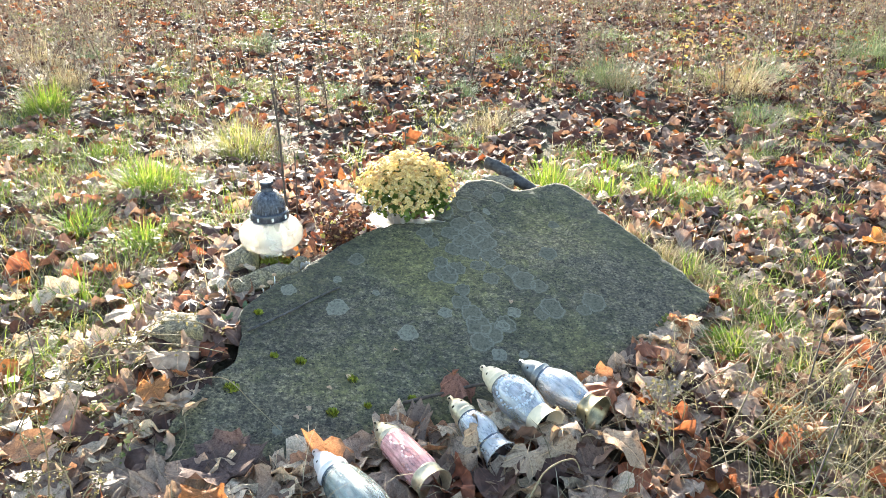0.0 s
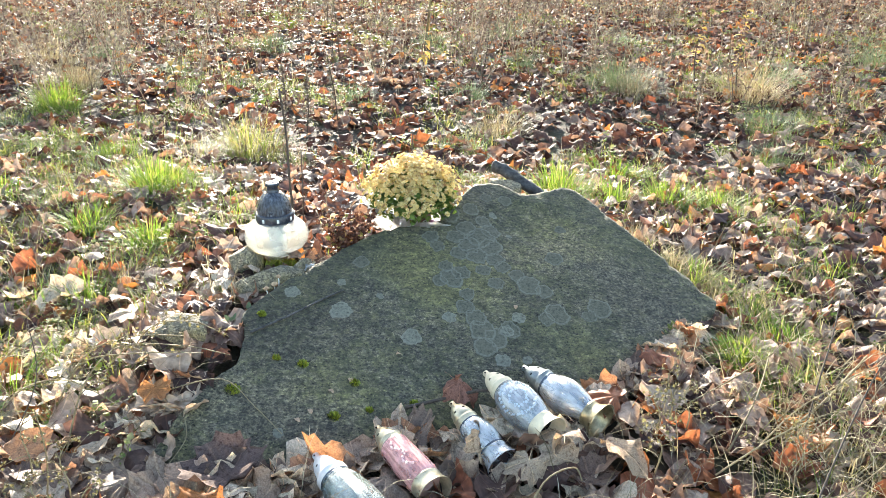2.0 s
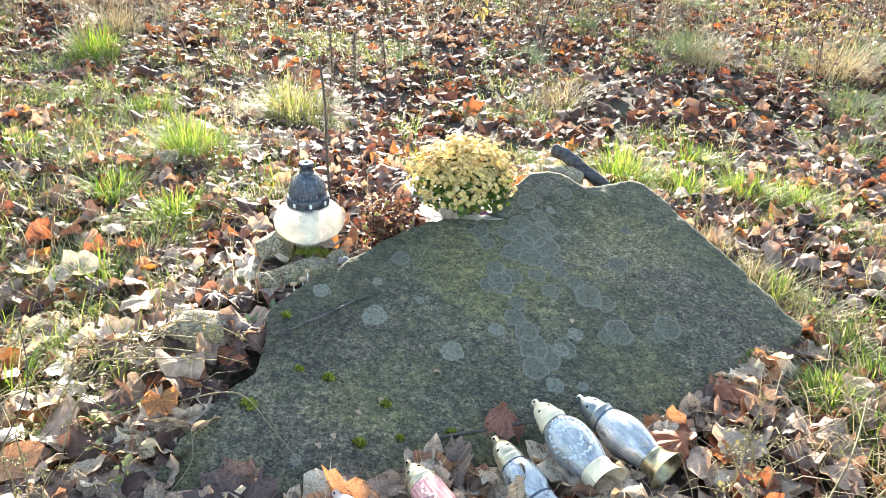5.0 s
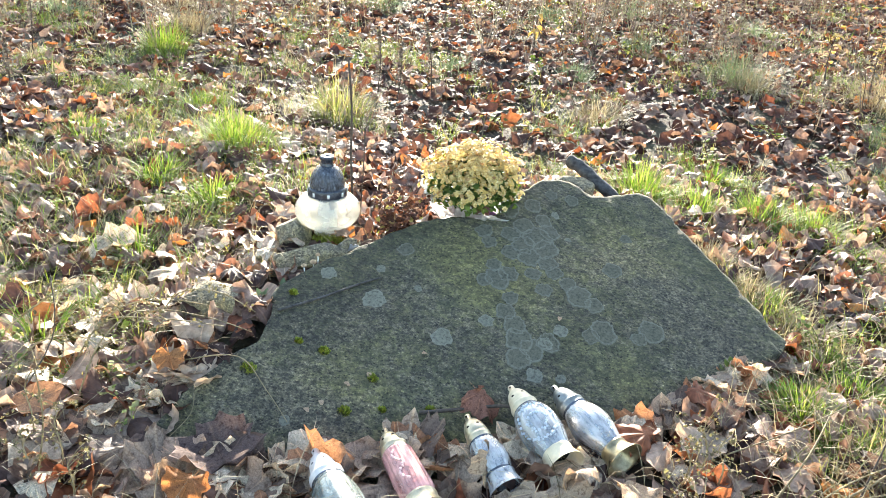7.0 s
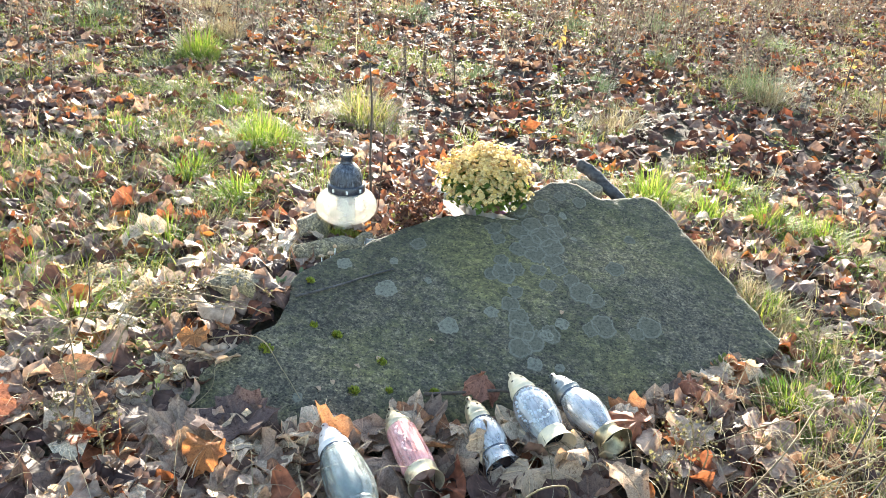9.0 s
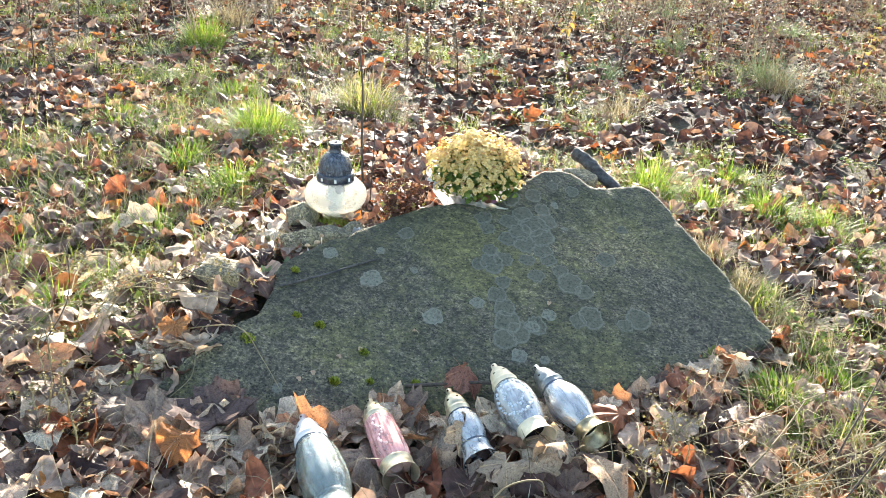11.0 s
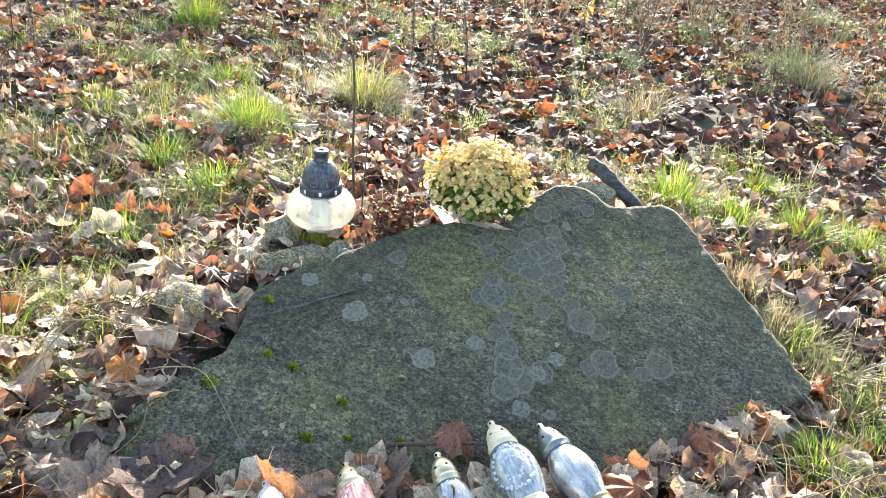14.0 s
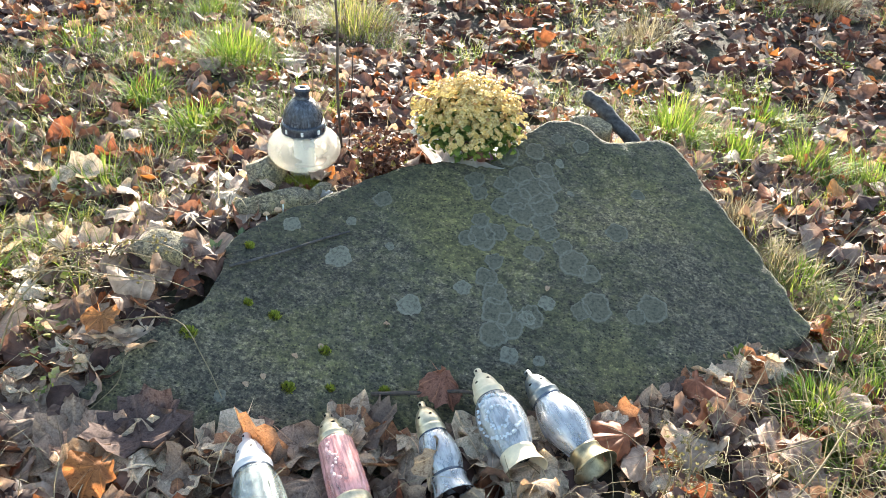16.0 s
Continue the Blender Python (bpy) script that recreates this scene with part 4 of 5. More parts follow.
def dead_weeds():
    kinds = [weed_template(s, 10) for s in range(10)]
    n = 2300
    y = 4.3 + 9.5 * rng.random(n) ** 0.85
    x = (rng.random(n) * 2 - 1) * (0.8 * y + 0.5) - 0.1 * y
    keep = in_view(x, y) & (wave(x, y, 1.1) + 0.12 * (y - 4) + 0.25 * (x < -1.5) + 0.05 * (x > 1.0) > 0.75 * rng.random(n) - 0.1)
    x, y = x[keep], y[keep]
    n = len(x)
    up = turns(n, 7)
    up[up[:, 2, 2] < 0] *= np.array([1, -1, -1])[None, :, None]
    v, f = scatter(kinds, np.stack([x, y, ground_z(x, y) - 0.01], 1), up, rng.uniform(0.14, 0.5, n))
    tagged(new("dead_weeds", mesh_np("dead_weeds", v, f, m_weed)), "brown withered weed stalks with seed heads", "weeds", kind="stuff")


def herb_template(seed):
    """A straggling low herb: short stems with small round leaves."""
    r = random.Random(seed)
    vs, fs, base = [], [], 0
    for k in range(r.randint(4, 7)):
        a, ln = r.uniform(0, 6.28), r.uniform(0.5, 1.1)
        pts = [np.array([math.cos(a) * ln * t, math.sin(a) * ln * t, 0.75 * math.sin(t * 2.2) * ln + 0.05]) for t in (0, 0.4, 0.75, 1)]
        v, f = stem_mesh(pts, 0.018)
        vs.append(v)
        fs.append(f + base)
        base += len(v)
        for j in range(6):
            c = pts[r.randint(1, 3)] + np.array([r.uniform(-0.1, 0.1) for _ in range(3)])
            u = np.array([r.uniform(-1, 1), r.uniform(-1, 1), r.uniform(-0.3, 0.6)]) * 0.16
            w = np.array([-u[1], u[0], r.uniform(-0.08, 0.08)]) * 0.6
            vs.append(np.array([c, c + u * 0.6 + w, c + u * 1.3, c + u * 0.6 - w]))
            fs.append(np.array([(0, 1, 2), (0, 2, 3)]) + base)
            base += 4
    return np.concatenate(vs), np.concatenate(fs)


def low_herbs():
    kinds = [herb_template(s) for s in range(8)]
    n = 2300
    y = 1.0 + 8.5 * rng.random(n) ** 1.2
    x = (rng.random(n) * 2 - 1) * (0.75 * y + 0.4) - 0.1 * y
    near_left = hill(x, y, -0.95, 1.8, 0.35, 0.8)
    keep = in_view(x, y) & ~inside_slab(x, y, 0.03) & ~((np.abs(x - 0.05) < 0.7) & (y < 2)) & (0.35 * grassiness(x, y) + 0.25 * near_left > 0.9 * rng.random(n) - 0.15)
    x, y = x[keep], y[keep]
    n = len(x)
    up = turns(n, 12)
    up[up[:, 2, 2] < 0] *= np.array([1, -1, -1])[None, :, None]
    v, f = scatter(kinds, np.stack([x, y, ground_z(x, y) + 0.005], 1), up, rng.uniform(0.03, 0.085, n) * (0.8 + 0.12 * y))
    tagged(new("low_herbs", mesh_np("low_herbs", v, f, m_herb)), "low straggling green herbs between the leaves", "weeds", kind="stuff")


low_herbs()
dead_weeds()


# ---- stones along the slab ----
def rock(x, y, z, sx, sy, sz, turn, seed, label, tilt=0.0):
    bm = bmesh.new()
    bmesh.ops.create_icosphere(bm, subdivisions=4, radius=1)
    rr = random.Random(seed * 13)
    cuts = [Vector((rr.gauss(0, 1), rr.gauss(0, 1), rr.gauss(0, 1))).normalized() for _ in range(9)]
    for v in bm.verts:
        p = v.co.copy()
        q = p * 1.1 + Vector((seed * 3.7, seed, 0))
        d = 1 + 0.32 * noise.noise(q) + 0.14 * noise.noise(q * 2.7) + 0.05 * noise.noise(q * 7)
        p = p * d
        m = max(abs(p.x), abs(p.y), abs(p.z))
        p = p.lerp(p / max(m, 0.4), 0.25)
        for n in cuts:
            over = p.dot(n) - 0.72
            if over > 0:
                p -= n * over * 0.92
        p += 0.03 * Vector((noise.noise(q * 9), noise.noise(q * 9 + Vector((5, 0, 0))), noise.noise(q * 9 + Vector((0, 5, 0)))))
        v.co = (p.x * sx / 2, p.y * sy / 2, p.z * sz / 2)
    ob = part("stone", bm, m_rock)
    ob.matrix_world = pose(x, y, z, tilt, 0, turn)
    tagged(ob, label, "stone", "stones edging the slab")


rock(-0.635, 1.8, 0.055, 0.25, 0.15, 0.13, 8, 1, "pale angular field stone with moss on its side")
rock(-0.475, 2.02, 0.118, 0.26, 0.07, 0.085, 36, 2, "long flat grey edging stone beside the slab")
rock(-0.608, 2.05, 0.085, 0.1, 0.07, 0.06, 10, 3, "small grey edging stone half under leaves")
rock(-0.575, 2.146, 0.11, 0.12, 0.1, 0.13, 70, 4, "grey rounded stone behind the lantern")
rock(-0.4, 2.09, 0.125, 0.08, 0.06, 0.06, 25, 5, "small flat stone at the lantern's foot")
rock(-0.55, 2.33, 0.1, 0.13, 0.09, 0.1, -20, 6, "grey stone in grass behind the lantern")
rock(-0.552, 1.986, 0.09, 0.08, 0.07, 0.05, 50, 7, "small weathered stone among leaves")
rock(0.17, 2.565, 0.16, 0.17, 0.1, 0.2, 20, 8, "grey lichened stone behind the slab")
rock(0.03, 2.47, 0.13, 0.07, 0.06, 0.12, 0, 9, "small upright stone beside the flowers")


# ---- dark log end behind the slab ----
log_line = smooth_line([(0.142, 2.67, 0.262), (0.168, 2.655, 0.252), (0.22, 2.625, 0.228), (0.275, 2.585, 0.2), (0.3, 2.565, 0.175)], 5)
bm = tube(log_line, 0.019, 0.022, 14)
for v in bm.verts:
    v.co += 0.007 * Vector((nz(v.co.x * 40, v.co.y * 40, v.co.z * 40), nz(v.co.y * 40, v.co.z * 40, 5), nz(v.co.z * 40, v.co.x * 40, 9)))
bm.verts.ensure_lookup_table()
tip = Vector(log_line[0])
for v in bm.verts[:14]:
    v.co = tip + (v.co - tip) * 0.55
for v in bm.verts[14:28]:
    v.co = Vector(log_line[1]) + (v.co - Vector(log_line[1])) * 0.88
tagged(part("broken_branch", bm, m_log), "short dark weathered branch end leaning on a stone", "branch")


# ---- round grave lantern ----
def globe_lantern(m):
    root = holder("grave_lantern", m, "round clouded-white grave lantern with a black domed cap", "lantern")
    outer = [(0.036, 0.0), (0.039, 0.004), (0.038, 0.016), (0.046, 0.022), (0.068, 0.032), (0.084, 0.048), (0.0905, 0.066), (0.089, 0.084), (0.08, 0.1), (0.066, 0.112), (0.054, 0.119), (0.05, 0.126)]
    prof = [tuple(p[:2]) for p in smooth_line([(*p, 0) for p in outer], 3)]
    inner = [(max(r - 0.0022, 0.001), z + (0.002 if k == len(prof) - 1 else 0)) for k, (r, z) in enumerate(reversed(prof))]
    part("bowl", lathe(prof + inner, 48), m_globe, root, "clouded translucent white bowl")
    part("candle", lathe([(0.0, 0.006), (0.026, 0.006), (0.0265, 0.01), (0.0265, 0.1), (0.024, 0.104), (0.0, 0.104)], 24), m_wax, root, "white candle insert")
    part("collar", lathe([(0.05, 0.112), (0.0535, 0.113), (0.0545, 0.118), (0.0545, 0.138), (0.052, 0.142), (0.047, 0.142)], 48), m_black, root, "black plastic collar")
    dome = [(0.049, 0.14), (0.0485, 0.15), (0.046, 0.164), (0.041, 0.178), (0.033, 0.19), (0.024, 0.198), (0.019, 0.201)]
    d = part("dome", lathe([tuple(p[:2]) for p in smooth_line([(*p, 0) for p in dome], 3)], 48), m_dome, root, "embossed black dome")
    for k in range(5):
        a = 2 * math.pi * k / 5 - 1.7
        bm = tube([(math.cos(a + 0.22 * math.cos(u)) * (0.0485 - 0.0085 * (1 + math.sin(u))), math.sin(a + 0.22 * math.cos(u)) * (0.0485 - 0.0085 * (1 + math.sin(u))), 0.164 + 0.014 * math.sin(u))
                   for u in (2 * math.pi * j / 14 for j in range(15))], 0.0022, 0.0022, 5)
        part("emboss", bm, m_black, d)
    part("knob", lathe([(0.017, 0.198), (0.0185, 0.2), (0.0185, 0.203), (0.0165, 0.206), (0.0165, 0.216), (0.0195, 0.219), (0.0195, 0.225), (0.018, 0.227), (0.006, 0.227), (0.005, 0.223), (0.0, 0.223)], 32), m_black, root)
    for k in range(8):
        a = 2 * math.pi * k / 8 - math.pi / 2 + 0.22
        bm = bmesh.new()
        bmesh.ops.create_cube(bm, size=1)
        bmesh.ops.scale(bm, vec=(0.0016, 0.0065, 0.0105), verts=bm.verts)
        bmesh.ops.bevel(bm, geom=bm.edges[:], offset=0.0007, segments=1)
        bmesh.ops.transform(bm, matrix=Matrix.Rotation(a, 4, "Z") @ Matrix.Translation((0.0548, 0, 0.128)), verts=bm.verts)
        part("vent_slot", bm, m_slot, root, "pale rectangular vent slot")
    return root


globe_lantern(pose(-0.493, 2.2, 0.112, 0, -1, 8))


# ---- lying glass grave candles ----
BODIES = {"vase": [(0.028, 0.0), (0.031, 0.01), (0.038, 0.03), (0.0425, 0.052), (0.0415, 0.074), (0.035, 0.098), (0.029, 0.118), (0.028, 0.13)],
          "barrel": [(0.028, 0.0), (0.034, 0.008), (0.042, 0.027), (0.0455, 0.055), (0.0435, 0.082), (0.037, 0.107), (0.032, 0.122), (0.031, 0.132)],
          "tall": [(0.03, 0.0), (0.033, 0.006), (0.034, 0.012), (0.038, 0.02), (0.043, 0.045), (0.046, 0.08), (0.0445, 0.105), (0.038, 0.125), (0.034, 0.135)],
          "straight": [(0.029, 0.0), (0.034, 0.006), (0.0345, 0.018), (0.036, 0.05), (0.0375, 0.09), (0.038, 0.118), (0.035, 0.136), (0.034, 0.143)],
          "short": [(0.026, 0.0), (0.03, 0.008), (0.0345, 0.022), (0.0385, 0.045), (0.038, 0.065), (0.034, 0.08), (0.031, 0.09), (0.032, 0.1)]}


def radius_of(prof, z):
    return float(np.interp(z, [p[1] for p in prof], [p[0] for p in prof]))


FEET = {"vase": 0.0445, "barrel": 0.042, "short": 0.0415, "straight": 0.042, "tall": 0.044}


def grave_candle(tip, base, kind, glass, cap_mat, foot_mat, label, glass_label, relief="", foot_fill=None, roll=0, flutes=0):
    """Axis z from the cap's tip down to the open foot; laid from tip to base."""
    d = Vector(base) - Vector(tip)
    q = d.to_track_quat("Z", "Y").to_matrix().to_4x4()
    root = holder("grave_candle", Matrix.Translation(tip) @ q @ Matrix.Rotation(radians(roll), 4, "Z"), label, "grave candle", "glass grave candles lying before the slab")
    body = BODIES[kind]
    body_len = body[-1][1]
    cap_len, k = 0.074, d.length / (0.074 + body_len + 0.032)
    S = lambda rz: (rz[0] * min(k, 1.06), rz[1] * k)
    r0, r1 = body[0][0], body[-1][0]
    cap = [(0.0, 0.0), (0.006, 0.0), (0.0075, 0.002), (0.0075, 0.014), (0.0105, 0.0155), (0.0165, 0.022), (0.0225, 0.034), (0.026, 0.048), (0.0265, 0.056), (r0 - 0.001, 0.058), (r0 + 0.0025, 0.061), (r0 + 0.003, 0.066), (r0 + 0.0005, 0.069), (r0 + 0.002, 0.072), (r0 + 0.001, 0.077), (r0 - 0.002, 0.078)]
    c = part("cap", lathe([S(p) for p in cap], 32), cap_mat, root, "vented metal cap")
    for j in range(6):
        a = 2 * math.pi * j / 6 + 0.4
        bm = bmesh.new()
        bmesh.ops.create_uvsphere(bm, u_segments=8, v_segments=6, radius=0.0028)
        bmesh.ops.scale(bm, vec=(0.6, 1.35, 0.95), verts=bm.verts)
        bmesh.ops.transform(bm, matrix=Matrix.Rotation(a, 4, "Z") @ Matrix.Translation((0.0232 * min(k, 1.06), 0, 0.04 * k)), verts=bm.verts)
        part("vent_hole", bm, m_dark, c, "small dark vent hole")
    for j in range(3):
        a = 2 * math.pi * j / 3 + 0.2
        bm = bmesh.new()
        bmesh.ops.create_cube(bm, size=0.0035)
        bmesh.ops.transform(bm, matrix=Matrix.Rotation(a, 4, "Z") @ Matrix.Translation((0.007, 0, 0.0065 * k)), verts=bm.verts)
        part("vent_hole", bm, m_dark, c, "small dark vent hole")
    prof = [tuple(p[:2]) for p in smooth_line([(r, z + cap_len, 0) for r, z in body], 4)]
    shell = [S(p) for p in prof] + [S((r - 0.003, z)) for r, z in reversed(prof)]
    g = part("glass_body", lathe(shell, 96 if flutes else 40, flutes=flutes), glass, root, glass_label)
    for zr, rr in ((cap_len + 0.003, body[0][0]), (cap_len + body_len - 0.01, radius_of(prof, cap_len + body_len - 0.01)))[:2 if kind == "short" else 1]:
        part("neck_ring", lathe([S((rr + e, zr + h)) for e, h in ((-0.001, -0.0035), (0.0012, -0.003), (0.0026, -0.001), (0.0026, 0.001), (0.0012, 0.003), (-0.001, 0.0035))], 40), m_ring, g, "dark glass ring")
    wax = [(0.0, 0.07), (min(r0, r1) - 0.008, 0.071), (min(r0, r1) - 0.007, 0.075), (min(r0, r1) - 0.007, cap_len + body_len - 0.004), (0.0, cap_len + body_len - 0.004)]
    part("candle", lathe([S(p) for p in wax], 24), m_wax_dim, root, "greyed wax insert")
    z1 = cap_len + body_len
    w = FEET[kind]
    foot = [(r1 - 0.002, z1 - 0.008), (r1 + 0.002, z1 - 0.007), (r1 + 0.003, z1 - 0.003), (r1 + 0.0015, z1), (r1 + 0.2 * (w - r1), z1 + 0.009), (r1 + 0.45 * (w - r1), z1 + 0.018), (r1 + 0.75 * (w - r1), z1 + 0.026), (w - 0.0005, z1 + 0.03), (w, z1 + 0.032),
            (w - 0.0015, z1 + 0.0315), (r1 + 0.7 * (w - r1), z1 + 0.0265), (r1 + 0.4 * (w - r1), z1 + 0.018), (r1 - 0.001, z1 + 0.006), (r1 - 0.003, z1 - 0.004), (0.0, z1 - 0.0045)]
    f = part("foot", lathe([S(p) for p in foot], 40), foot_mat, root, "flared open foot")
    # with m_dark the disc paints the shade of an empty foot
    if foot_fill is not None:
        part("foot_disc", lathe([S((0.0, z1 + 0.002)), S((0.012, z1 + 0.0025)), S((0.0125, z1 + 0.004)), S((0.0145, z1 + 0.004)), S((0.015, z1 + 0.0025)), S((r1 - 0.007, z1 + 0.003)), S((r1 - 0.0035, z1 + 0.001)), S((r1 - 0.0035, z1 - 0.004))], 32), foot_fill, f, "disc closing the foot, dark where it paints a hollow's shade")

    if relief == "wreath":
        for j in range(96):
            u = 2 * math.pi * j / 96
            inner = 0.45 if j % 3 == 0 else 1
            z, a = cap_len + 0.066 + 0.05 * inner * math.cos(u) - (0.012 * math.cos(u / 2) ** 8 if inner == 1 else 0) + rnd.uniform(-0.003, 0.003), 0.95 * inner * math.sin(u) + rnd.uniform(-0.07, 0.07)
            bm = bmesh.new()
            bmesh.ops.create_icosphere(bm, subdivisions=1, radius=rnd.uniform(0.0016, 0.0038))
            bmesh.ops.transform(bm, matrix=Matrix.Rotation(a, 4, "Z") @ Matrix.Translation(((radius_of(prof, z) + 0.0005) * min(k, 1.06), 0, z * k)), verts=bm.verts)
            part("relief_bead", bm, m_frost, g, "frosted relief bead")
    if relief == "vine":
        for j in range(26):
            t = j / 25
            z, a = cap_len + 0.02 + 0.085 * t, 0.2 * math.sin(t * 10) + rnd.uniform(-0.06, 0.06)
            bm = bmesh.new()
            bmesh.ops.create_icosphere(bm, subdivisions=1, radius=0.0028 + 0.0012 * math.sin(j * 2.1))
            bmesh.ops.transform(bm, matrix=Matrix.Rotation(a, 4, "Z") @ Matrix.Translation(((radius_of(prof, z) + 0.0003) * min(k, 1.06), 0, z * k)), verts=bm.verts)
            part("relief_flower", bm, m_frost_pink, g, "raised flower ornament")
    return root


grave_candle((-0.268, 1.425, -0.003), (-0.092, 1.175, -0.012), "tall", m_glass_green, m_white_cap, m_glass_green, "greenish clear glass grave candle with a white cap, lying down", "greenish clear glass", "", m_wax, flutes=14)
grave_candle((-0.146, 1.506, 0.012), (-0.014, 1.315, -0.006), "straight", m_glass_pink, m_gold, m_gold, "pink glass grave candle with a gold cap, lying down", "pink fluted glass", "vine", m_base_disc, roll=120, flutes=24)
grave_candle((0.014, 1.57, 0.036), (0.124, 1.42, -0.012), "short", m_glass_clear, m_gold, m_glass_clear, "short clear glass grave candle with a gold cap, lying down", "clear bluish glass", "", m_wax_dim)
grave_candle((0.092, 1.682, 0.048), (0.23, 1.492, 0.013), "barrel", m_glass_clear, m_ivory, m_ivory, "clear glass grave candle with ivory cap and raised wreath, lying down", "clear glass with raised wreath", "wreath", m_dark, roll=118)
grave_candle((0.184, 1.714, 0.045), (0.346, 1.545, 0.01), "vase", m_glass_clear, m_steel, m_brass, "slender clear glass grave candle with a gold foot, lying down", "clear bluish glass", "", m_dark)


# ---- potted chrysanthemum ----
def blossom_mesh(name, seed, mat, wilt):
    r = random.Random(seed)
    v, f = [], []
    for ring, (n, rad, lift) in enumerate(((13, 1.0, 0.1), (9, 0.72, 0.35), (6, 0.42, 0.55))):
        for k in range(n):
            a = 2 * math.pi * (k + 0.5 * ring) / n + r.uniform(-0.12, 0.12)
            rr = rad * r.uniform(0.85, 1.1)
            w = 0.26 + 0.06 * ring
            droop = -wilt * r.uniform(0.2, 0.8)
            b = len(v)
            for s, q, h in ((0.08, 0.0, 0.1), (0.6, 1, lift), (0.6, -1, lift), (1.0, 0.0, lift * 0.8 + droop)):
                v.append((s * rr * math.cos(a) - q * w * rr * math.sin(a) * 0.7, s * rr * math.sin(a) + q * w * rr * math.cos(a) * 0.7, h))
            f += [(b, b + 2, b + 1), (b + 1, b + 2, b + 3)]
    return mesh_np(name, np.array(v), np.array(f), mat)


def chrysanthemum(m):
    root = holder("potted_chrysanthemum", m, "potted pale yellow chrysanthemum dome wrapped in clear film", "flower pot")
    part("pot", lathe([(0.0, 0.0), (0.045, 0.0), (0.058, 0.09), (0.062, 0.092), (0.062, 0.1), (0.054, 0.1), (0.05, 0.085), (0.0, 0.085)], 28), m_pot, root)
    # crumpled film collar
    bm = bmesh.new()
    n, rows = 120, 14
    grid = []
    for j in range(rows):
        t = j / (rows - 1)
        row = []
        for k in range(n):
            a = 2 * math.pi * k / n
            cr = 0.018 * nz(math.cos(a) * 3, math.sin(a) * 3, t * 2) + 0.016 * nz(math.cos(a) * 7, math.sin(a) * 7, t * 5) + 0.007 * nz(math.cos(a) * 22, math.sin(a) * 22, t * 9)
            r = 0.084 + 0.07 * t ** 0.8 + cr * (0.5 + t) * 0.8
            r *= 1 - 0.27 * max(0.0, -math.sin(a))
            row.append(bm.verts.new((r * math.cos(a), r * math.sin(a), 0.002 + (0.078 - 0.03 * math.cos(a) - 0.014 * math.sin(a)) * t + 0.016 * t * nz(math.cos(a) * 6, math.sin(a) * 6, 8))))
        grid.append(row)
    for a, b in zip(grid, grid[1:]):
        for k in range(n):
            bm.faces.new((a[k], a[(k + 1) % n], b[(k + 1) % n], b[k]))
    film = part("film_wrap", bm, m_film, root, "crumpled clear plastic wrap")
    part("printed_band", lathe([(0.072, 0.012), (0.082, 0.02), (0.083, 0.024)], 40, 0.03), m_purple, film, "thin purple printed band")
    # dome of foliage and blossoms
    cz, rx, rz = 0.118, 0.13, 0.117
    n = 1500
    u = rng.normal(0, 1, (n, 3))
    u /= np.linalg.norm(u, axis=1, keepdims=True)
    u[:, 2] = np.abs(u[:, 2]) * 1.15 - 0.3
    rad = rng.uniform(0.7, 1.0, n)
    pos = u * np.array([rx, rx, rz]) * rad[:, None] + (0, 0, cz)
    leafv = np.array([(0, -0.5, 0), (0.28, -0.1, 0.05), (0.2, 0.25, 0), (0, 0.55, -0.1), (-0.2, 0.25, 0), (-0.28, -0.1, 0.05)])
    leaff = np.array([(0, 1, 5), (1, 2, 5), (2, 4, 5), (2, 3, 4)])
    v, f = scatter([(leafv, leaff)], pos, turns(n, 60), rng.uniform(0.018, 0.034, n))
    ob = new("foliage", mesh_np("foliage", v, f, m_mum_leaf))
    ob.parent = root
    tagged(ob, "small dark green lobed leaves", kind="stuff")
    stems = bmesh.new()
    for k in range(14):
        a, e = rnd.uniform(0, 6.28), rnd.uniform(0.03, 0.1)
        tube([(0.01 * math.cos(a), 0.01 * math.sin(a), 0.08), (0.5 * e * math.cos(a), 0.5 * e * math.sin(a), 0.13), (e * math.cos(a), e * math.sin(a), 0.2)], 0.002, 0.0014, 5, stems)
    part("stems", stems, m_mum_leaf, root)
    fresh = [blossom_mesh("blossom", s, m_petal, 0.1) for s in range(4)]
    old = [blossom_mesh("wilted_blossom", s + 9, m_petal_old, 0.7) for s in range(2)]
    golden = math.pi * (3 - 5 ** 0.5)
    count = 2300
    back = []
    for k in range(count):
        h = 1 - 1.1 * (k + 0.5) / count
        a = golden * k + rnd.uniform(-0.2, 0.2)
        rr = math.sqrt(max(0, 1 - h * h))
        d = Vector((rr * math.cos(a), rr * math.sin(a), h))
        if h < 0.42 and rnd.random() < 0.72 - 0.6 * max(0, h):
            continue
        bulge = 1 + 0.22 * nz(d.x * 2.6, d.y * 2.6, d.z * 2.6 + 4) + rnd.uniform(-0.28, 0.16)
        p = Vector((d.x * rx, d.y * rx, d.z * rz)) * bulge * 1.0 + Vector((0, 0, cz))
        aim = (d + Vector((rnd.uniform(-0.5, 0.5), rnd.uniform(-0.5, 0.5), rnd.uniform(0.1, 1.0)))).normalized()
        wilted = rnd.random() < (0.38 if h > 0.5 else 0.16)
        me = rnd.choice(old if wilted else fresh)
        if d.y > -0.18 or h < 0.02 or k % 3:
            back.append((p, aim))
            continue
        ob = new(me.name.split(".")[0], me)
        ob.parent = root
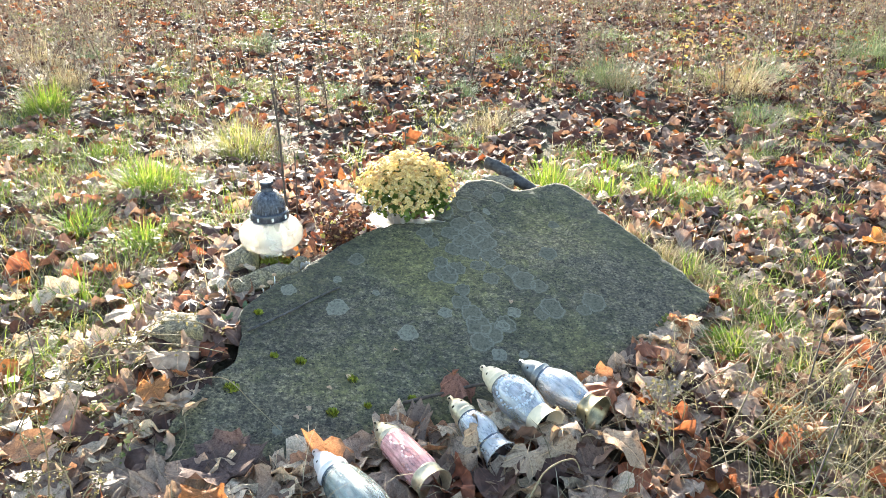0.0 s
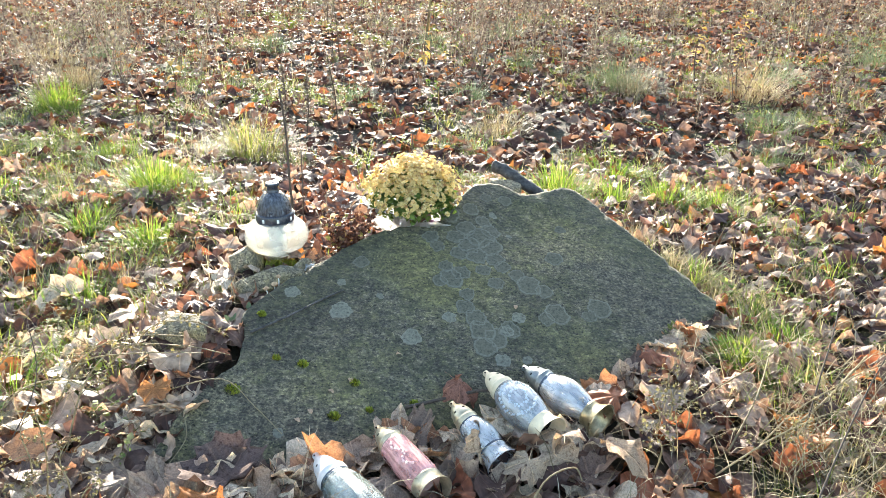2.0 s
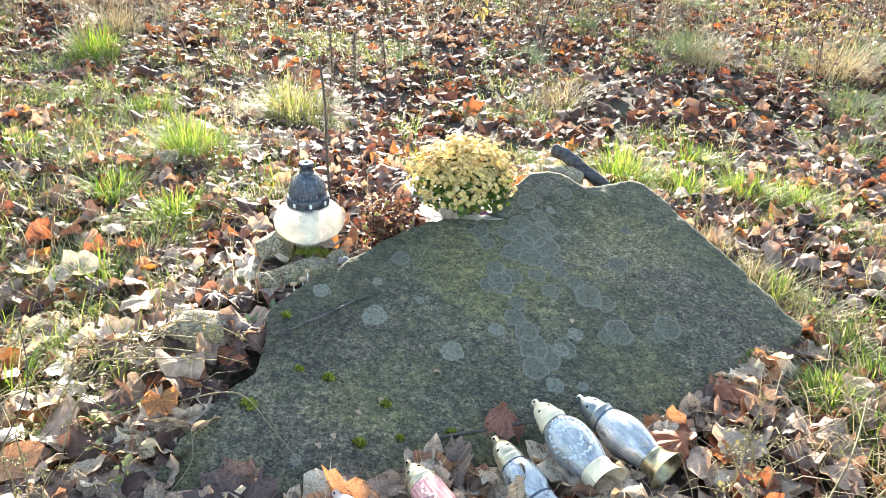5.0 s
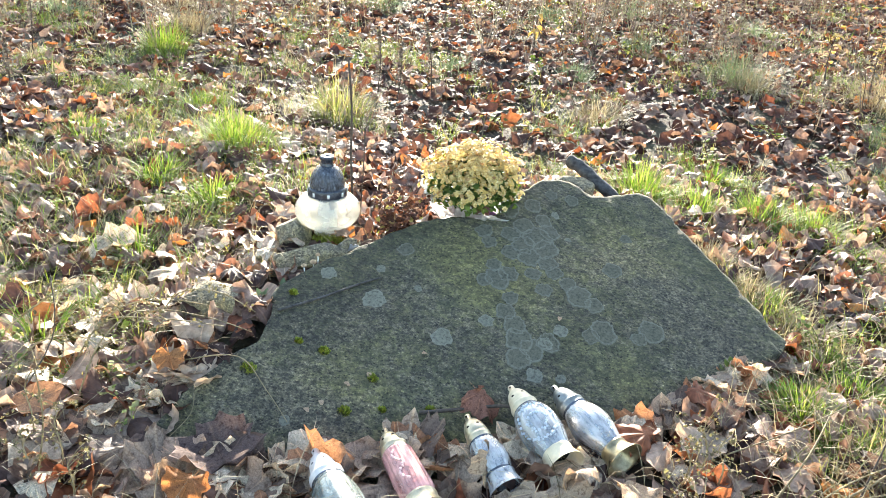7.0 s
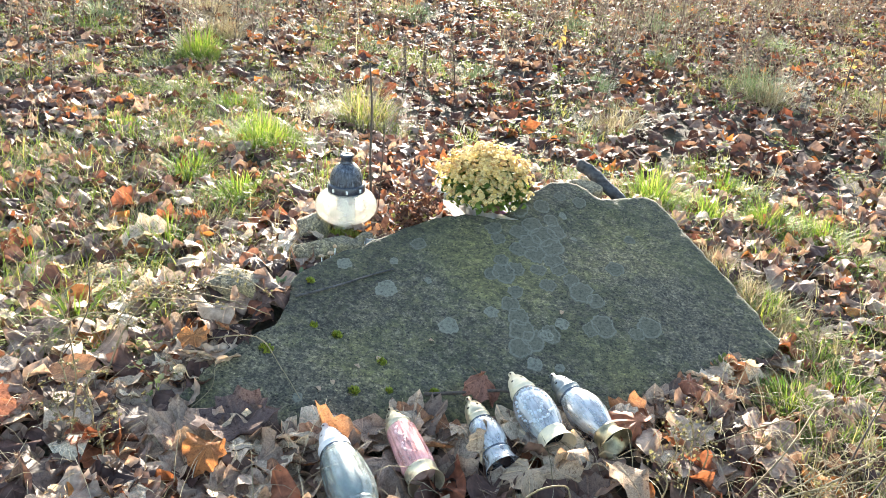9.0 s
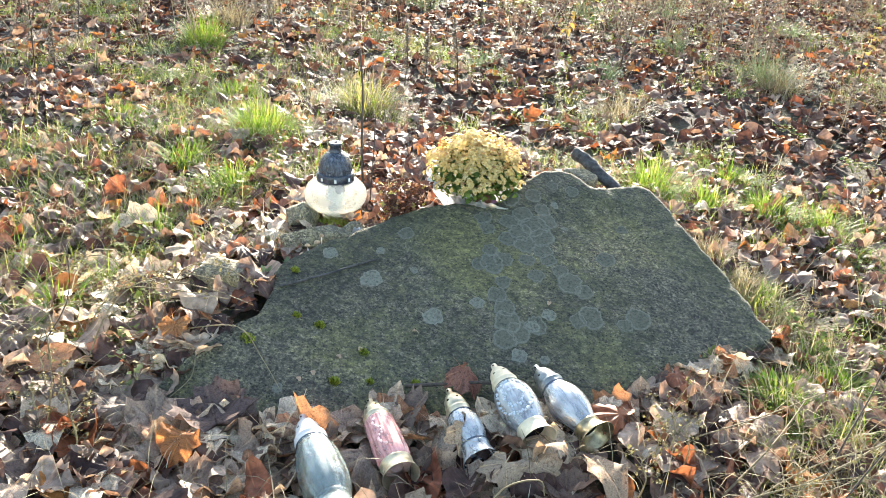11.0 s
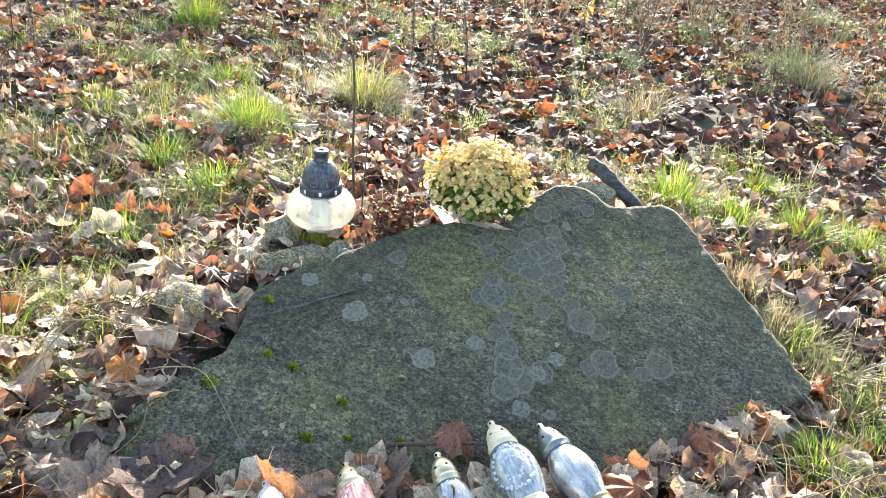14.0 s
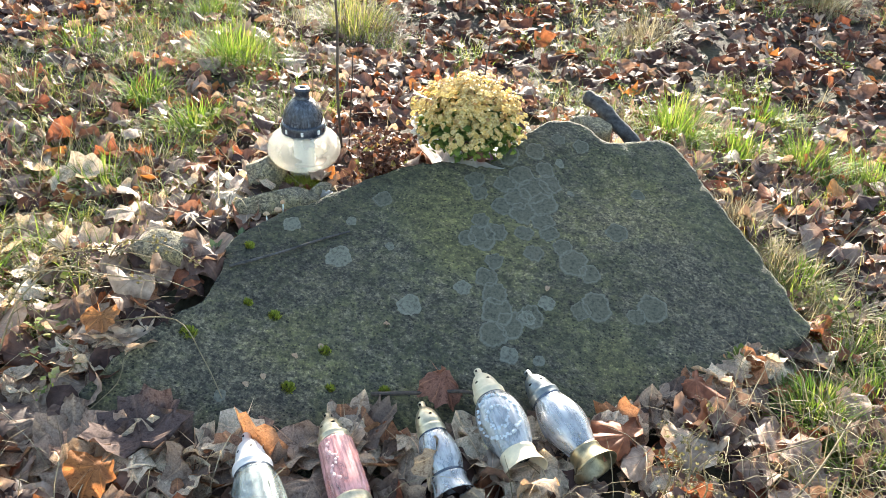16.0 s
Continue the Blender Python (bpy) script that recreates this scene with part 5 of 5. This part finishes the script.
        ob.matrix_basis = Matrix.Translation(p) @ aim.to_track_quat("Z", "Y").to_matrix().to_4x4() @ Matrix.Scale(rnd.uniform(0.0058, 0.0096), 4)
    tri = fresh[0]
    tv, tf = np.zeros(3 * len(tri.vertices)), np.zeros(3 * len(tri.polygons), np.int32)
    tri.vertices.foreach_get("co", tv)
    tri.polygons.foreach_get("vertices", tf)
    rot = np.array([np.array(a.to_track_quat("Z", "Y").to_matrix()) for _, a in back])
    v, f = scatter([(tv.reshape(-1, 3), tf.reshape(-1, 3))], np.array([tuple(p) for p, _ in back]), rot, rng.uniform(0.006, 0.0098, len(back)))
    ob = new("rear_blossom_cover", mesh_np("rear_blossom_cover", v, f, m_petal_mix))
    ob.parent = root
    tagged(ob, "pale yellow blossoms on the far side", kind="stuff")
    return root


chrysanthemum(pose(-0.108, 2.335, 0.137, 0, 0, 0))


# ---- withered bouquet beside it ----
def withered_bouquet(m):
    root = holder("withered_bouquet", m, "withered rust-brown small flower bunch beside the pot", "dried flowers")
    n = 480
    a, d = rng.uniform(0, 6.28, n), np.sqrt(rng.random(n))
    h = rng.uniform(0.02, 0.125, n)
    pos = np.stack([np.cos(a) * d * (0.04 + 0.35 * h), np.sin(a) * d * (0.04 + 0.35 * h), h], 1)
    v, f, _ = scatter(FAR, pos, turns(n, 60), rng.uniform(0.012, 0.026, n))
    ob = new("withered_head", mesh_np("withered_head", v, f, m_dried))
    ob.parent = root
    tagged(ob, "crumpled brown flower heads", kind="stuff")
    bm = bmesh.new()
    for k in range(16):
        t, e = rnd.uniform(0, 6.28), rnd.uniform(0.02, 0.06)
        tube([(0, 0, 0), (0.4 * e * math.cos(t), 0.4 * e * math.sin(t), 0.05), (e * math.cos(t), e * math.sin(t), 0.1)], 0.0018, 0.001, 4, bm)
    part("stems", bm, m_twig, root)


withered_bouquet(pose(-0.292, 2.2, 0.125))


def scrap(m):
    bm = bmesh.new()
    n = 9
    g = [[bm.verts.new(((i / n - 0.5) * 0.05 * (1 - 0.5 * j / n), 0.012 * nz(i * 0.6, j * 0.6, 3), j / n * 0.05 + 0.008 * nz(i * 0.5, j * 0.5))) for i in range(n)] for j in range(n)]
    for j in range(n - 1):
        for i in range(n - 1):
            bm.faces.new((g[j][i], g[j][i + 1], g[j + 1][i + 1], g[j + 1][i]))
    ob = part("film_scrap", bm, m_film)
    ob.matrix_world = m
    sol = ob.modifiers.new("thickness", "SOLIDIFY")
    sol.thickness = 0.0006
    tagged(ob, "small scrap of clear plastic film among leaves", "plastic scrap")


scrap(pose(-0.375, 2.06, 0.105, -15, 0, 10))


# ---- sticks, stems and twigs ----
def twig(points, r0, r1, label, mat=None, name="twig", category="twig"):
    ob = part(name, tube(smooth_line(points, 5), r0, r1, 6), mat or m_twig)
    tagged(ob, label, category)
    return ob


def on_slab(x, y, h=0.004):
    return (x, y, slab_face(x, y) + h)


twig([(-0.48, 2.42, 0.06), (-0.49, 2.41, 0.25), (-0.495, 2.42, 0.42), (-0.51, 2.43, 0.555)], 0.0042, 0.003, "upright dead brown stalk behind the lantern", name="dead_stalk", category="stalk")
twig([(-0.465, 2.43, 0.06), (-0.455, 2.42, 0.22), (-0.455, 2.43, 0.36)], 0.0026, 0.0015, "thin dead stalk beside a thicker one", name="dead_stalk", category="stalk")
twig([(-0.58, 2.45, 0.05), (-0.575, 2.44, 0.2), (-0.58, 2.45, 0.31)], 0.0024, 0.0016, "thin pale dead stalk behind the lantern", m_straw, "dead_stalk", "stalk")
twig([(-0.13, 2.55, 0.06), (-0.125, 2.55, 0.28), (-0.12, 2.56, 0.4)], 0.003, 0.002, "dead brown stalk behind the flowers", name="dead_stalk", category="stalk")
twig([on_slab(-0.475, 1.765), on_slab(-0.39, 1.83, 0.006), on_slab(-0.32, 1.9), on_slab(-0.27, 1.94)], 0.0032, 0.0022, "thin dark twig lying across the slab", m_log)
twig([(-0.09, 1.59, 0.008), (0.0, 1.615, 0.018), (0.08, 1.64, 0.025), (0.13, 1.63, 0.03)], 0.0045, 0.003, "dark twig at the slab's lower edge")
twig([(-0.62, 1.56, 0.06), (-0.5, 1.59, 0.075), (-0.42, 1.55, 0.03), (-0.35, 1.49, 0.002)], 0.0015, 0.001, "bleached bent grass stem over the slab", m_straw, "dry_stem", "stem")
twig([(-0.56, 1.5, 0.03), (-0.545, 1.45, 0.012), (-0.56, 1.38, 0.0)], 0.0014, 0.001, "pale dry stem over the slab's corner", m_straw, "dry_stem", "stem")
twig([(0.14, 1.2, 0.0), (0.19, 1.27, 0.06), (0.25, 1.31, 0.065), (0.265, 1.29, 0.05)], 0.0022, 0.0014, "bent pale stem among leaves", m_straw, "dry_stem", "stem")
twig([(0.62, 1.15, -0.02), (0.72, 1.27, 0.12), (0.8, 1.35, 0.24), (0.86, 1.38, 0.36)], 0.0022, 0.001, "thin leaning brown weed stem", name="leaning_weed", category="weed")
twig([(0.6, 1.2, -0.02), (0.8, 1.3, 0.05), (1.0, 1.42, 0.12)], 0.0018, 0.001, "pale bent weed stem over leaves", m_straw, "dry_stem", "stem")
twig([(-0.9, 1.35, 0.0), (-0.84, 1.45, 0.14), (-0.86, 1.5, 0.26)], 0.0016, 0.001, "thin brown weed stem", name="leaning_weed", category="weed")
twig([(-0.8, 1.6, 0.02), (-0.72, 1.62, 0.13), (-0.6, 1.64, 0.13), (-0.5, 1.67, 0.09)], 0.0014, 0.001, "bleached arched vine stem by the slab", m_straw, "dry_stem", "stem")


# ---- taller plants of the meadow ----
def sapling(x, y, h, leaves, label, seed, mat=None, droop=0.4, leaf_size=0.055):
    """A thin stem with a few drooping leaves, each a part of its own."""
    r = random.Random(seed)
    root = holder("sapling", pose(x, y, float(ground_z(x, y)), 0, 0, r.uniform(0, 360)), label, "sapling")
    lean = r.uniform(-0.1, 0.1)
    line = [(lean * t * h, 0.02 * math.sin(3 * t), t * h) for t in (0, 0.3, 0.6, 1)]
    part("stem", tube(smooth_line(line, 4), 0.006 * min(1, h * 2.5), 0.0018, 5), m_twig, root)
    for k in range(leaves):
        t = 0.35 + 0.65 * (k + r.random()) / leaves
        a, ln = r.uniform(0, 6.28), r.uniform(0.7, 1.3) * leaf_size
        bm = bmesh.new()
        rows = []
        for j in range(5):
            u = j / 4
            w = 0.32 * ln * math.sin(math.pi * min(0.97, 0.08 + 0.92 * u)) + 0.001
            cx, cz = ln * u, -droop * ln * u * u * 1.6 + 0.02 * u
            rows.append([bm.verts.new((cx, -w, cz + 0.15 * w)), bm.verts.new((cx, 0, cz)), bm.verts.new((cx, w, cz + 0.15 * w))])
        for p, q in zip(rows, rows[1:]):
            for j in range(2):
                bm.faces.new((p[j], p[j + 1], q[j + 1], q[j]))
        leaf = part("leaf", bm, mat or m_yellow_leaf, root)
        leaf.matrix_basis = Matrix.Translation((lean * t * h, 0.02 * math.sin(3 * t), t * h)) @ Matrix.Rotation(a, 4, "Z")


sapling(-0.2, 5.7, 0.3, 6, "young sapling with drooping yellow autumn leaves", 1, leaf_size=0.06, droop=0.7)
sapling(-0.05, 5.75, 0.24, 6, "young sapling with drooping yellow autumn leaves", 2)
sapling(1.75, 5.1, 0.55, 22, "tall thin sapling with small yellow leaves", 3, leaf_size=0.04)
sapling(1.6, 5.5, 0.4, 12, "thin sapling with small yellow leaves", 4)
sapling(-1.7, 5.0, 0.26, 9, "low shoot with pale yellow leaves", 5)
sapling(-0.95, 6.4, 0.28, 5, "low shoot with yellow leaves", 6)


def dock_stalk(x, y, h, seed, pale=False):
    """A dead seed stalk: stem, and clusters of dry seeds up its length."""
    r = random.Random(seed)
    root = holder("seed_stalk", pose(x, y, float(ground_z(x, y)), r.uniform(-6, 6), r.uniform(-6, 6), 0),
                  "tall bleached pale dead stalk" if pale else "dark brown dead weed stalk with seed clusters", "seed stalk", "dead seed stalks")
    part("stem", tube([(0, 0, -0.01), (0.01, 0, h * 0.5), (0, 0.01, h)], 0.011 if pale else 0.004, 0.008 if pale else 0.002, 6), m_straw if pale else m_twig, root)
    n = 160
    z = h * (0.35 + 0.65 * rng.random(n))
    a = rng.uniform(0, 6.28, n)
    d = (0.02 if pale else 0.035) * rng.random(n) * (1.3 - z / h)
    v, f, _ = scatter(FAR[:6], np.stack([d * np.cos(a), d * np.sin(a), z], 1), turns(n, 70), rng.uniform(0.01, 0.024, n))
    ob = new("seed_husk", mesh_np("seed_husk", v, f, m_straw if pale else m_weed))
    ob.parent = root
    tagged(ob, "dry seed husks", kind="stuff")


dock_stalk(-0.25, 7.3, 0.75, 1, True)
for k, (x, y, h) in enumerate(((0.18, 5.4, 0.5), (0.02, 7.0, 0.6), (-0.9, 6.5, 0.5), (-2.5, 5.6, 0.45), (1.1, 6.8, 0.5), (2.3, 4.9, 0.4), (0.35, 6.3, 0.5), (-1.1, 7.3, 0.55), (2.7, 6.5, 0.55), (-2.6, 3.55, 0.45), (-2.45, 3.5, 0.26), (-2.75, 4.1, 0.42), (-0.72, 3.95, 0.34), (-0.6, 4.25, 0.4), (-0.85, 4.1, 0.36), (1.3, 4.4, 0.3), (1.9, 4.0, 0.34), (2.1, 5.6, 0.5))):
    dock_stalk(x, y, h, k + 2)

twig([(0.72, 1.5, 0.01), (0.84, 1.58, 0.05), (0.98, 1.7, 0.1)], 0.0034, 0.0022, "thick pale dry stem over straw", m_straw, "dry_stem", "stem")
twig([(0.6, 1.46, 0.0), (0.7, 1.6, 0.05), (0.78, 1.76, 0.07)], 0.0026, 0.0014, "pale dry stem leaning over leaves", m_straw, "dry_stem", "stem")
twig([(-0.74, 1.22, -0.02), (-0.73, 1.25, 0.1), (-0.745, 1.27, 0.2)], 0.002, 0.0012, "thin pale dead stem with a knotty tip", m_straw, "dry_stem", "stem")
sapling(-0.72, 1.18, 0.09, 20, "dry grey-green weed sprig among leaves", 21, m_weed, 0.2, 0.014)
sapling(-0.6, 1.14, 0.08, 18, "dry grey-green weed sprig among leaves", 22, m_weed, 0.2, 0.014)
sapling(0.6, 1.92, 0.05, 8, "small green clover plant at the slab's edge", 8, m_herb, 0.1, 0.022)
twig([(0.78, 1.52, -0.02), (0.82, 1.58, 0.1), (0.86, 1.64, 0.19), (0.89, 1.7, 0.26)], 0.0024, 0.001, "leaning brown weed stem among straw", name="leaning_weed", category="weed")
twig([(0.55, 1.62, 0.01), (0.68, 1.66, 0.07), (0.8, 1.72, 0.12)], 0.0018, 0.001, "pale bent stem over the leaves", m_straw, "dry_stem", "stem")


def weed_vine(points, seed, label, sprigs=9, mat=None):
    """A dry trailing stem with side shoots that end in small withered leaf clusters."""
    r = random.Random(seed)
    line = smooth_line(points, 6)
    root = holder("weed_vine", pose(*points[0]), label, "weed", "dry weeds round the slab")
    o = Vector(points[0])
    stem = part("stem", tube([Vector(p) - o for p in line], 0.0022, 0.0009, 5), mat or m_straw, root)
    for k in range(sprigs):
        p = Vector(line[int((0.25 + 0.74 * k / sprigs) * (len(line) - 1))]) - o
        a, ln = r.uniform(0, 6.28), r.uniform(0.015, 0.045)
        q = p + Vector((ln * math.cos(a), ln * math.sin(a), r.uniform(-0.2, 0.8) * ln))
        part("shoot", tube([p, (p + q) / 2 + Vector((0, 0, 0.004)), q], 0.0011, 0.0006, 4), mat or m_straw, root)
        n = 6
        pos = np.array(q) + rng.normal(0, 0.006, (n, 3))
        v, f, _ = scatter(FAR[:6], pos, turns(n, 70), rng.uniform(0.006, 0.013, n))
        ob = new("withered_foliage", mesh_np("withered_foliage", v, f, m_sprig))
        ob.parent = root
        tagged(ob, kind="stuff")
    return stem


DRYVINE, SPRIG = "thin trailing dry stem with small withered grey-green leaves", "upright withered weed sprig with small yellowish leaves"
for k, pts in enumerate((((-0.86, 1.5, 0.0), (-0.8, 1.56, 0.12), (-0.7, 1.6, 0.13), (-0.56, 1.66, 0.1)), ((-0.9, 1.62, 0.0), (-0.82, 1.66, 0.1), (-0.72, 1.7, 0.12), (-0.6, 1.72, 0.11)),
                         ((-0.78, 1.4, 0.0), (-0.75, 1.47, 0.13), (-0.7, 1.54, 0.18), (-0.66, 1.6, 0.13)), ((-0.98, 1.42, 0.0), (-0.9, 1.48, 0.1), (-0.8, 1.5, 0.12), (-0.7, 1.5, 0.06)),
                         ((-0.78, 1.75, 0.02), (-0.7, 1.72, 0.13), (-0.6, 1.72, 0.15), (-0.52, 1.74, 0.1)), ((-1.1, 1.55, 0.0), (-1.0, 1.6, 0.1), (-0.92, 1.68, 0.14), (-0.82, 1.7, 0.08)),
                         ((0.62, 1.42, 0.0), (0.75, 1.52, 0.06), (0.9, 1.6, 0.1), (1.05, 1.72, 0.08)), ((0.55, 1.38, 0.0), (0.68, 1.42, 0.07), (0.84, 1.5, 0.08), (0.98, 1.55, 0.04)))):
    weed_vine(pts, k, DRYVINE)
for k, (x, y, h) in enumerate(((0.49, 1.55, 0.15), (0.52, 1.52, 0.12), (0.46, 1.53, 0.1), (-0.7, 1.24, 0.14), (-0.74, 1.2, 0.1), (-0.64, 1.18, 0.09), (-0.8, 1.3, 0.16), (0.44, 1.42, 0.08), (0.72, 1.4, 0.1))):
    weed_vine(((x, y, -0.03), (x + 0.008, y, h * 0.4), (x - 0.006, y + 0.01, h * 0.75), (x + 0.01, y + 0.02, h)), 40 + k, SPRIG, 8)


# ---- mushrooms and moss at the slab's edge ----
def mushroom(x, y, z, r, lean):
    root = holder("mushroom", pose(x, y, z, lean, lean * 0.6, 0), "tiny pale cream mushroom at the slab's edge", "mushroom", "mushrooms at the slab's edge")
    part("stem", tube([(0, 0, -0.025), (0.001, 0, 0.0), (0, 0, 0.016)], 0.0018, 0.0013, 7), m_wax, root)
    part("cap", lathe([(0.0, 0.0155), (r * 0.7, 0.0135), (r, 0.0125), (r * 0.98, 0.0145), (r * 0.7, 0.0175), (r * 0.3, 0.0192), (0.0, 0.0195)], 18, 0.05), m_leaf_tan, root)


for (x, y, z), r, lean in zip([(-0.456, 1.964, 0.15), (-0.468, 1.93, 0.15), (-0.472, 1.901, 0.14), (-0.444, 1.965, 0.17)], (0.0085, 0.008, 0.0075, 0.006), (14, -10, 18, 5)):
    mushroom(x, y, z - 0.026, r, lean)


def moss_clump(x, y, z, r):
    n = 900
    a, d = rng.uniform(0, 6.28, n), r * np.sqrt(rng.random(n))
    v, f = blades(d * np.cos(a), d * np.sin(a) * 0.5, np.full(n, -0.004), rng.uniform(0.008, 0.03, n), rng.uniform(0, 6.28, n), rng.uniform(0.1, 1.1, n), rng.uniform(0.001, 0.002, n), 2)
    ob = new("moss_clump", mesh_np("moss_clump", v, f, m_moss))
    ob.location = (x, y, z)
    tagged(ob, "yellow-green moss clump at the lantern's foot", "moss")


moss_clump(-0.469, 2.14, 0.112, 0.05)
sapling(-0.5, 1.86, 0.04, 14, "small blue-green herb at the slab's edge", 15, m_far_grass, 0.1, 0.016)
sapling(-0.53, 1.82, 0.035, 12, "small blue-green herb at the slab's edge", 16, m_far_grass, 0.1, 0.014)
sapling(-0.344, 2.015, 0.05, 12, "small blue-green herb at the slab's edge", 12, m_far_grass, 0.1, 0.018)


# ---- single leaves near the slab ----
near_meshes = [mesh_np("fallen_leaf", v, f, flat, m_leaf_single) for v, f, flat in NEAR]


def lay_leaf(x, y, z, size, k, rx=0, ry=0, rz=0, mat=None, label="", parent=None):
    me = near_meshes[k % len(near_meshes)]
    if mat is not None:
        me = me.copy()
        me.materials[0] = mat
    ob = new("fallen_leaf", me)
    ob.parent = parent
    ob.matrix_basis = pose(x, y, z, rx, ry, rz) @ Matrix.Scale(size, 4)
    if label:
        tagged(ob, label, "leaf")
    return ob


lay_leaf(0.035, 1.645, 0.03, 0.11, 6, 30, 10, 60, m_leaf_russet, "curled russet maple leaf on the slab's lower edge")
lay_leaf(-0.635, 1.545, 0.075, 0.085, 5, 25, 0, 20, m_leaf_orange, "bright orange curled maple leaf beside the slab")
lay_leaf(0.37, 1.43, 0.02, 0.15, 12, 15, 10, 70, m_leaf_tan, "large tan folded leaf before the candles")
lay_leaf(0.255, 1.45, 0.035, 0.09, 2, 40, 10, 200, m_leaf_tan, "curled tan leaf against a candle's foot")
lay_leaf(0.17, 1.4, 0.0, 0.1, 9, 15, 20, 320, m_leaf_tan, "curled brown leaf between two candles")
lay_leaf(-0.44, 1.36, 0.012, 0.19, 4, 0, 4, 200, m_leaf_dark, "large dark purple-brown maple leaf lying flat")
lay_leaf(-0.45, 1.25, 0.02, 0.1, 1, 20, 0, 10, m_leaf_orange, "orange maple leaf lit from behind")

lay_leaf(-0.9, 1.2, 0.06, 0.11, 5, 70, 0, 60, m_leaf_russet, "upright orange-brown dead leaf by the path")
for x, y, a in ((-0.22, 1.655, 30), (-0.325, 1.535, 80), (-0.262, 1.62, 95), (-0.115, 1.745, 150), (0.18, 1.95, 20), (-0.3, 1.56, 60)):
    ob = lay_leaf(x, y, slab_face(x, y) + 0.004, 0.019, 12, 8, 0, a, m_leaf_tan, "tiny pale dry leaflet lying on the slab")


for x, y, z, size, k, rx, ry, rz, label in ((0.24, 1.43, -0.012, 0.11, 3, 55, 0, 15, "dry tan leaf standing against a candle's foot"), (0.35, 1.48, -0.03, 0.12, 9, 20, 0, 200, "curled tan leaf under a candle's gold foot"),
                                           (0.15, 1.36, -0.04, 0.12, 1, 35, 0, 120, "grey-brown leaf before a short candle's foot"), (0.02, 1.255, -0.035, 0.13, 5, 30, 5, 40, "pale tan leaf before the pink candle's foot"),
                                           (0.075, 1.46, 0.02, 0.12, 7, 60, 10, 80, "pale curled leaf standing between two candles"), (-0.06, 1.42, 0.0, 0.09, 2, 50, 0, 250, "tan leaf leaning on the pink candle")):
    lay_leaf(x, y, z, size, k, rx, ry, rz, m_leaf_tan, label)


pile = holder("leaf_pile", pose(0, 0, 0), "pile of curled brown maple leaves round the candles", "leaf pile")
EDGE_X, EDGE_Y = (-0.75, -0.517, -0.385, -0.284, -0.197, -0.06, 0.1, 0.23, 0.341, 0.424, 0.509, 0.586, 0.652, 0.74), (1.36, 1.37, 1.385, 1.425, 1.47, 1.535, 1.59, 1.625, 1.69, 1.76, 1.85, 1.92, 1.99, 2.0)
made = 0
while made < 296:
    x = rnd.uniform(-0.8, 0.75)
    top = float(np.interp(x, EDGE_X, EDGE_Y))
    y = top - (rnd.uniform(0.0, 0.09) if made % 2 else rnd.uniform(0.0, 0.42))
    if y < 1.02:
        continue
    if made % 6 == 0:
        t = rnd.random()
        x, y = -0.7 + 0.14 * t + rnd.uniform(-0.06, 0.02), 1.38 + 0.26 * t
    on = bool(inside_slab(np.array([x]), np.array([y]), 0.03)[0])
    g = max(float(ground_z(x, y)), slab_z(x, y) if on else -1)
    lift = rnd.uniform(0.006, 0.022) if on else rnd.uniform(0.01, 0.045)
    lay_leaf(x, y, g + lift * (0.4 if x > 0.38 else 1), rnd.uniform(0.09, 0.185) * (0.6 if x > 0.38 else 0.6 if made % 6 == 0 else 1), made * 5 + made // 16, rnd.gauss(0, 13) + rnd.choice((0, 180)), rnd.gauss(0, 12), rnd.uniform(0, 360), parent=pile)
    made += 1

for x, y, z, size, k, rx, rz in ((-0.6, 2.02, 0.115, 0.07, 3, 12, 40), (-0.545, 2.075, 0.135, 0.06, 11, 20, 130), (-0.42, 2.13, 0.15, 0.07, 5, 15, 220), (-0.38, 2.11, 0.155, 0.055, 8, 30, 300),
                                 (-0.66, 1.93, 0.09, 0.08, 2, 10, 90), (-0.58, 1.92, 0.1, 0.07, 13, 18, 10), (-0.66, 2.12, 0.1, 0.09, 1, 15, 170), (-0.7, 1.86, 0.09, 0.08, 6, 12, 280)):
    lay_leaf(x, y, z, size, k, rx, 6, rz, None, "small dry brown leaf among the edging stones")

# ---- pale leaves caught on the weeds beside the slab ----
drift = holder("leaf_drift", pose(0, 0, 0), "loose drift of pale curled leaves in the sunny grass", "leaf pile")
for k in range(70):
    x, y = rnd.uniform(-1.25, -0.6), rnd.uniform(1.15, 2.15)
    if x > -0.78 + 0.16 * (y - 1.2) or rnd.random() < 0.15:
        x = rnd.uniform(-1.25, -0.8)
    if math.hypot(x + 0.635, y - 1.76) < 0.19:
        continue
    lay_leaf(x, y, float(ground_z(x, y)) + rnd.uniform(0.02, 0.06), rnd.uniform(0.07, 0.13), k * 5 + k // 16, rnd.gauss(6, 16) + rnd.choice((0, 180)), rnd.gauss(0, 16), rnd.uniform(0, 360), parent=drift)
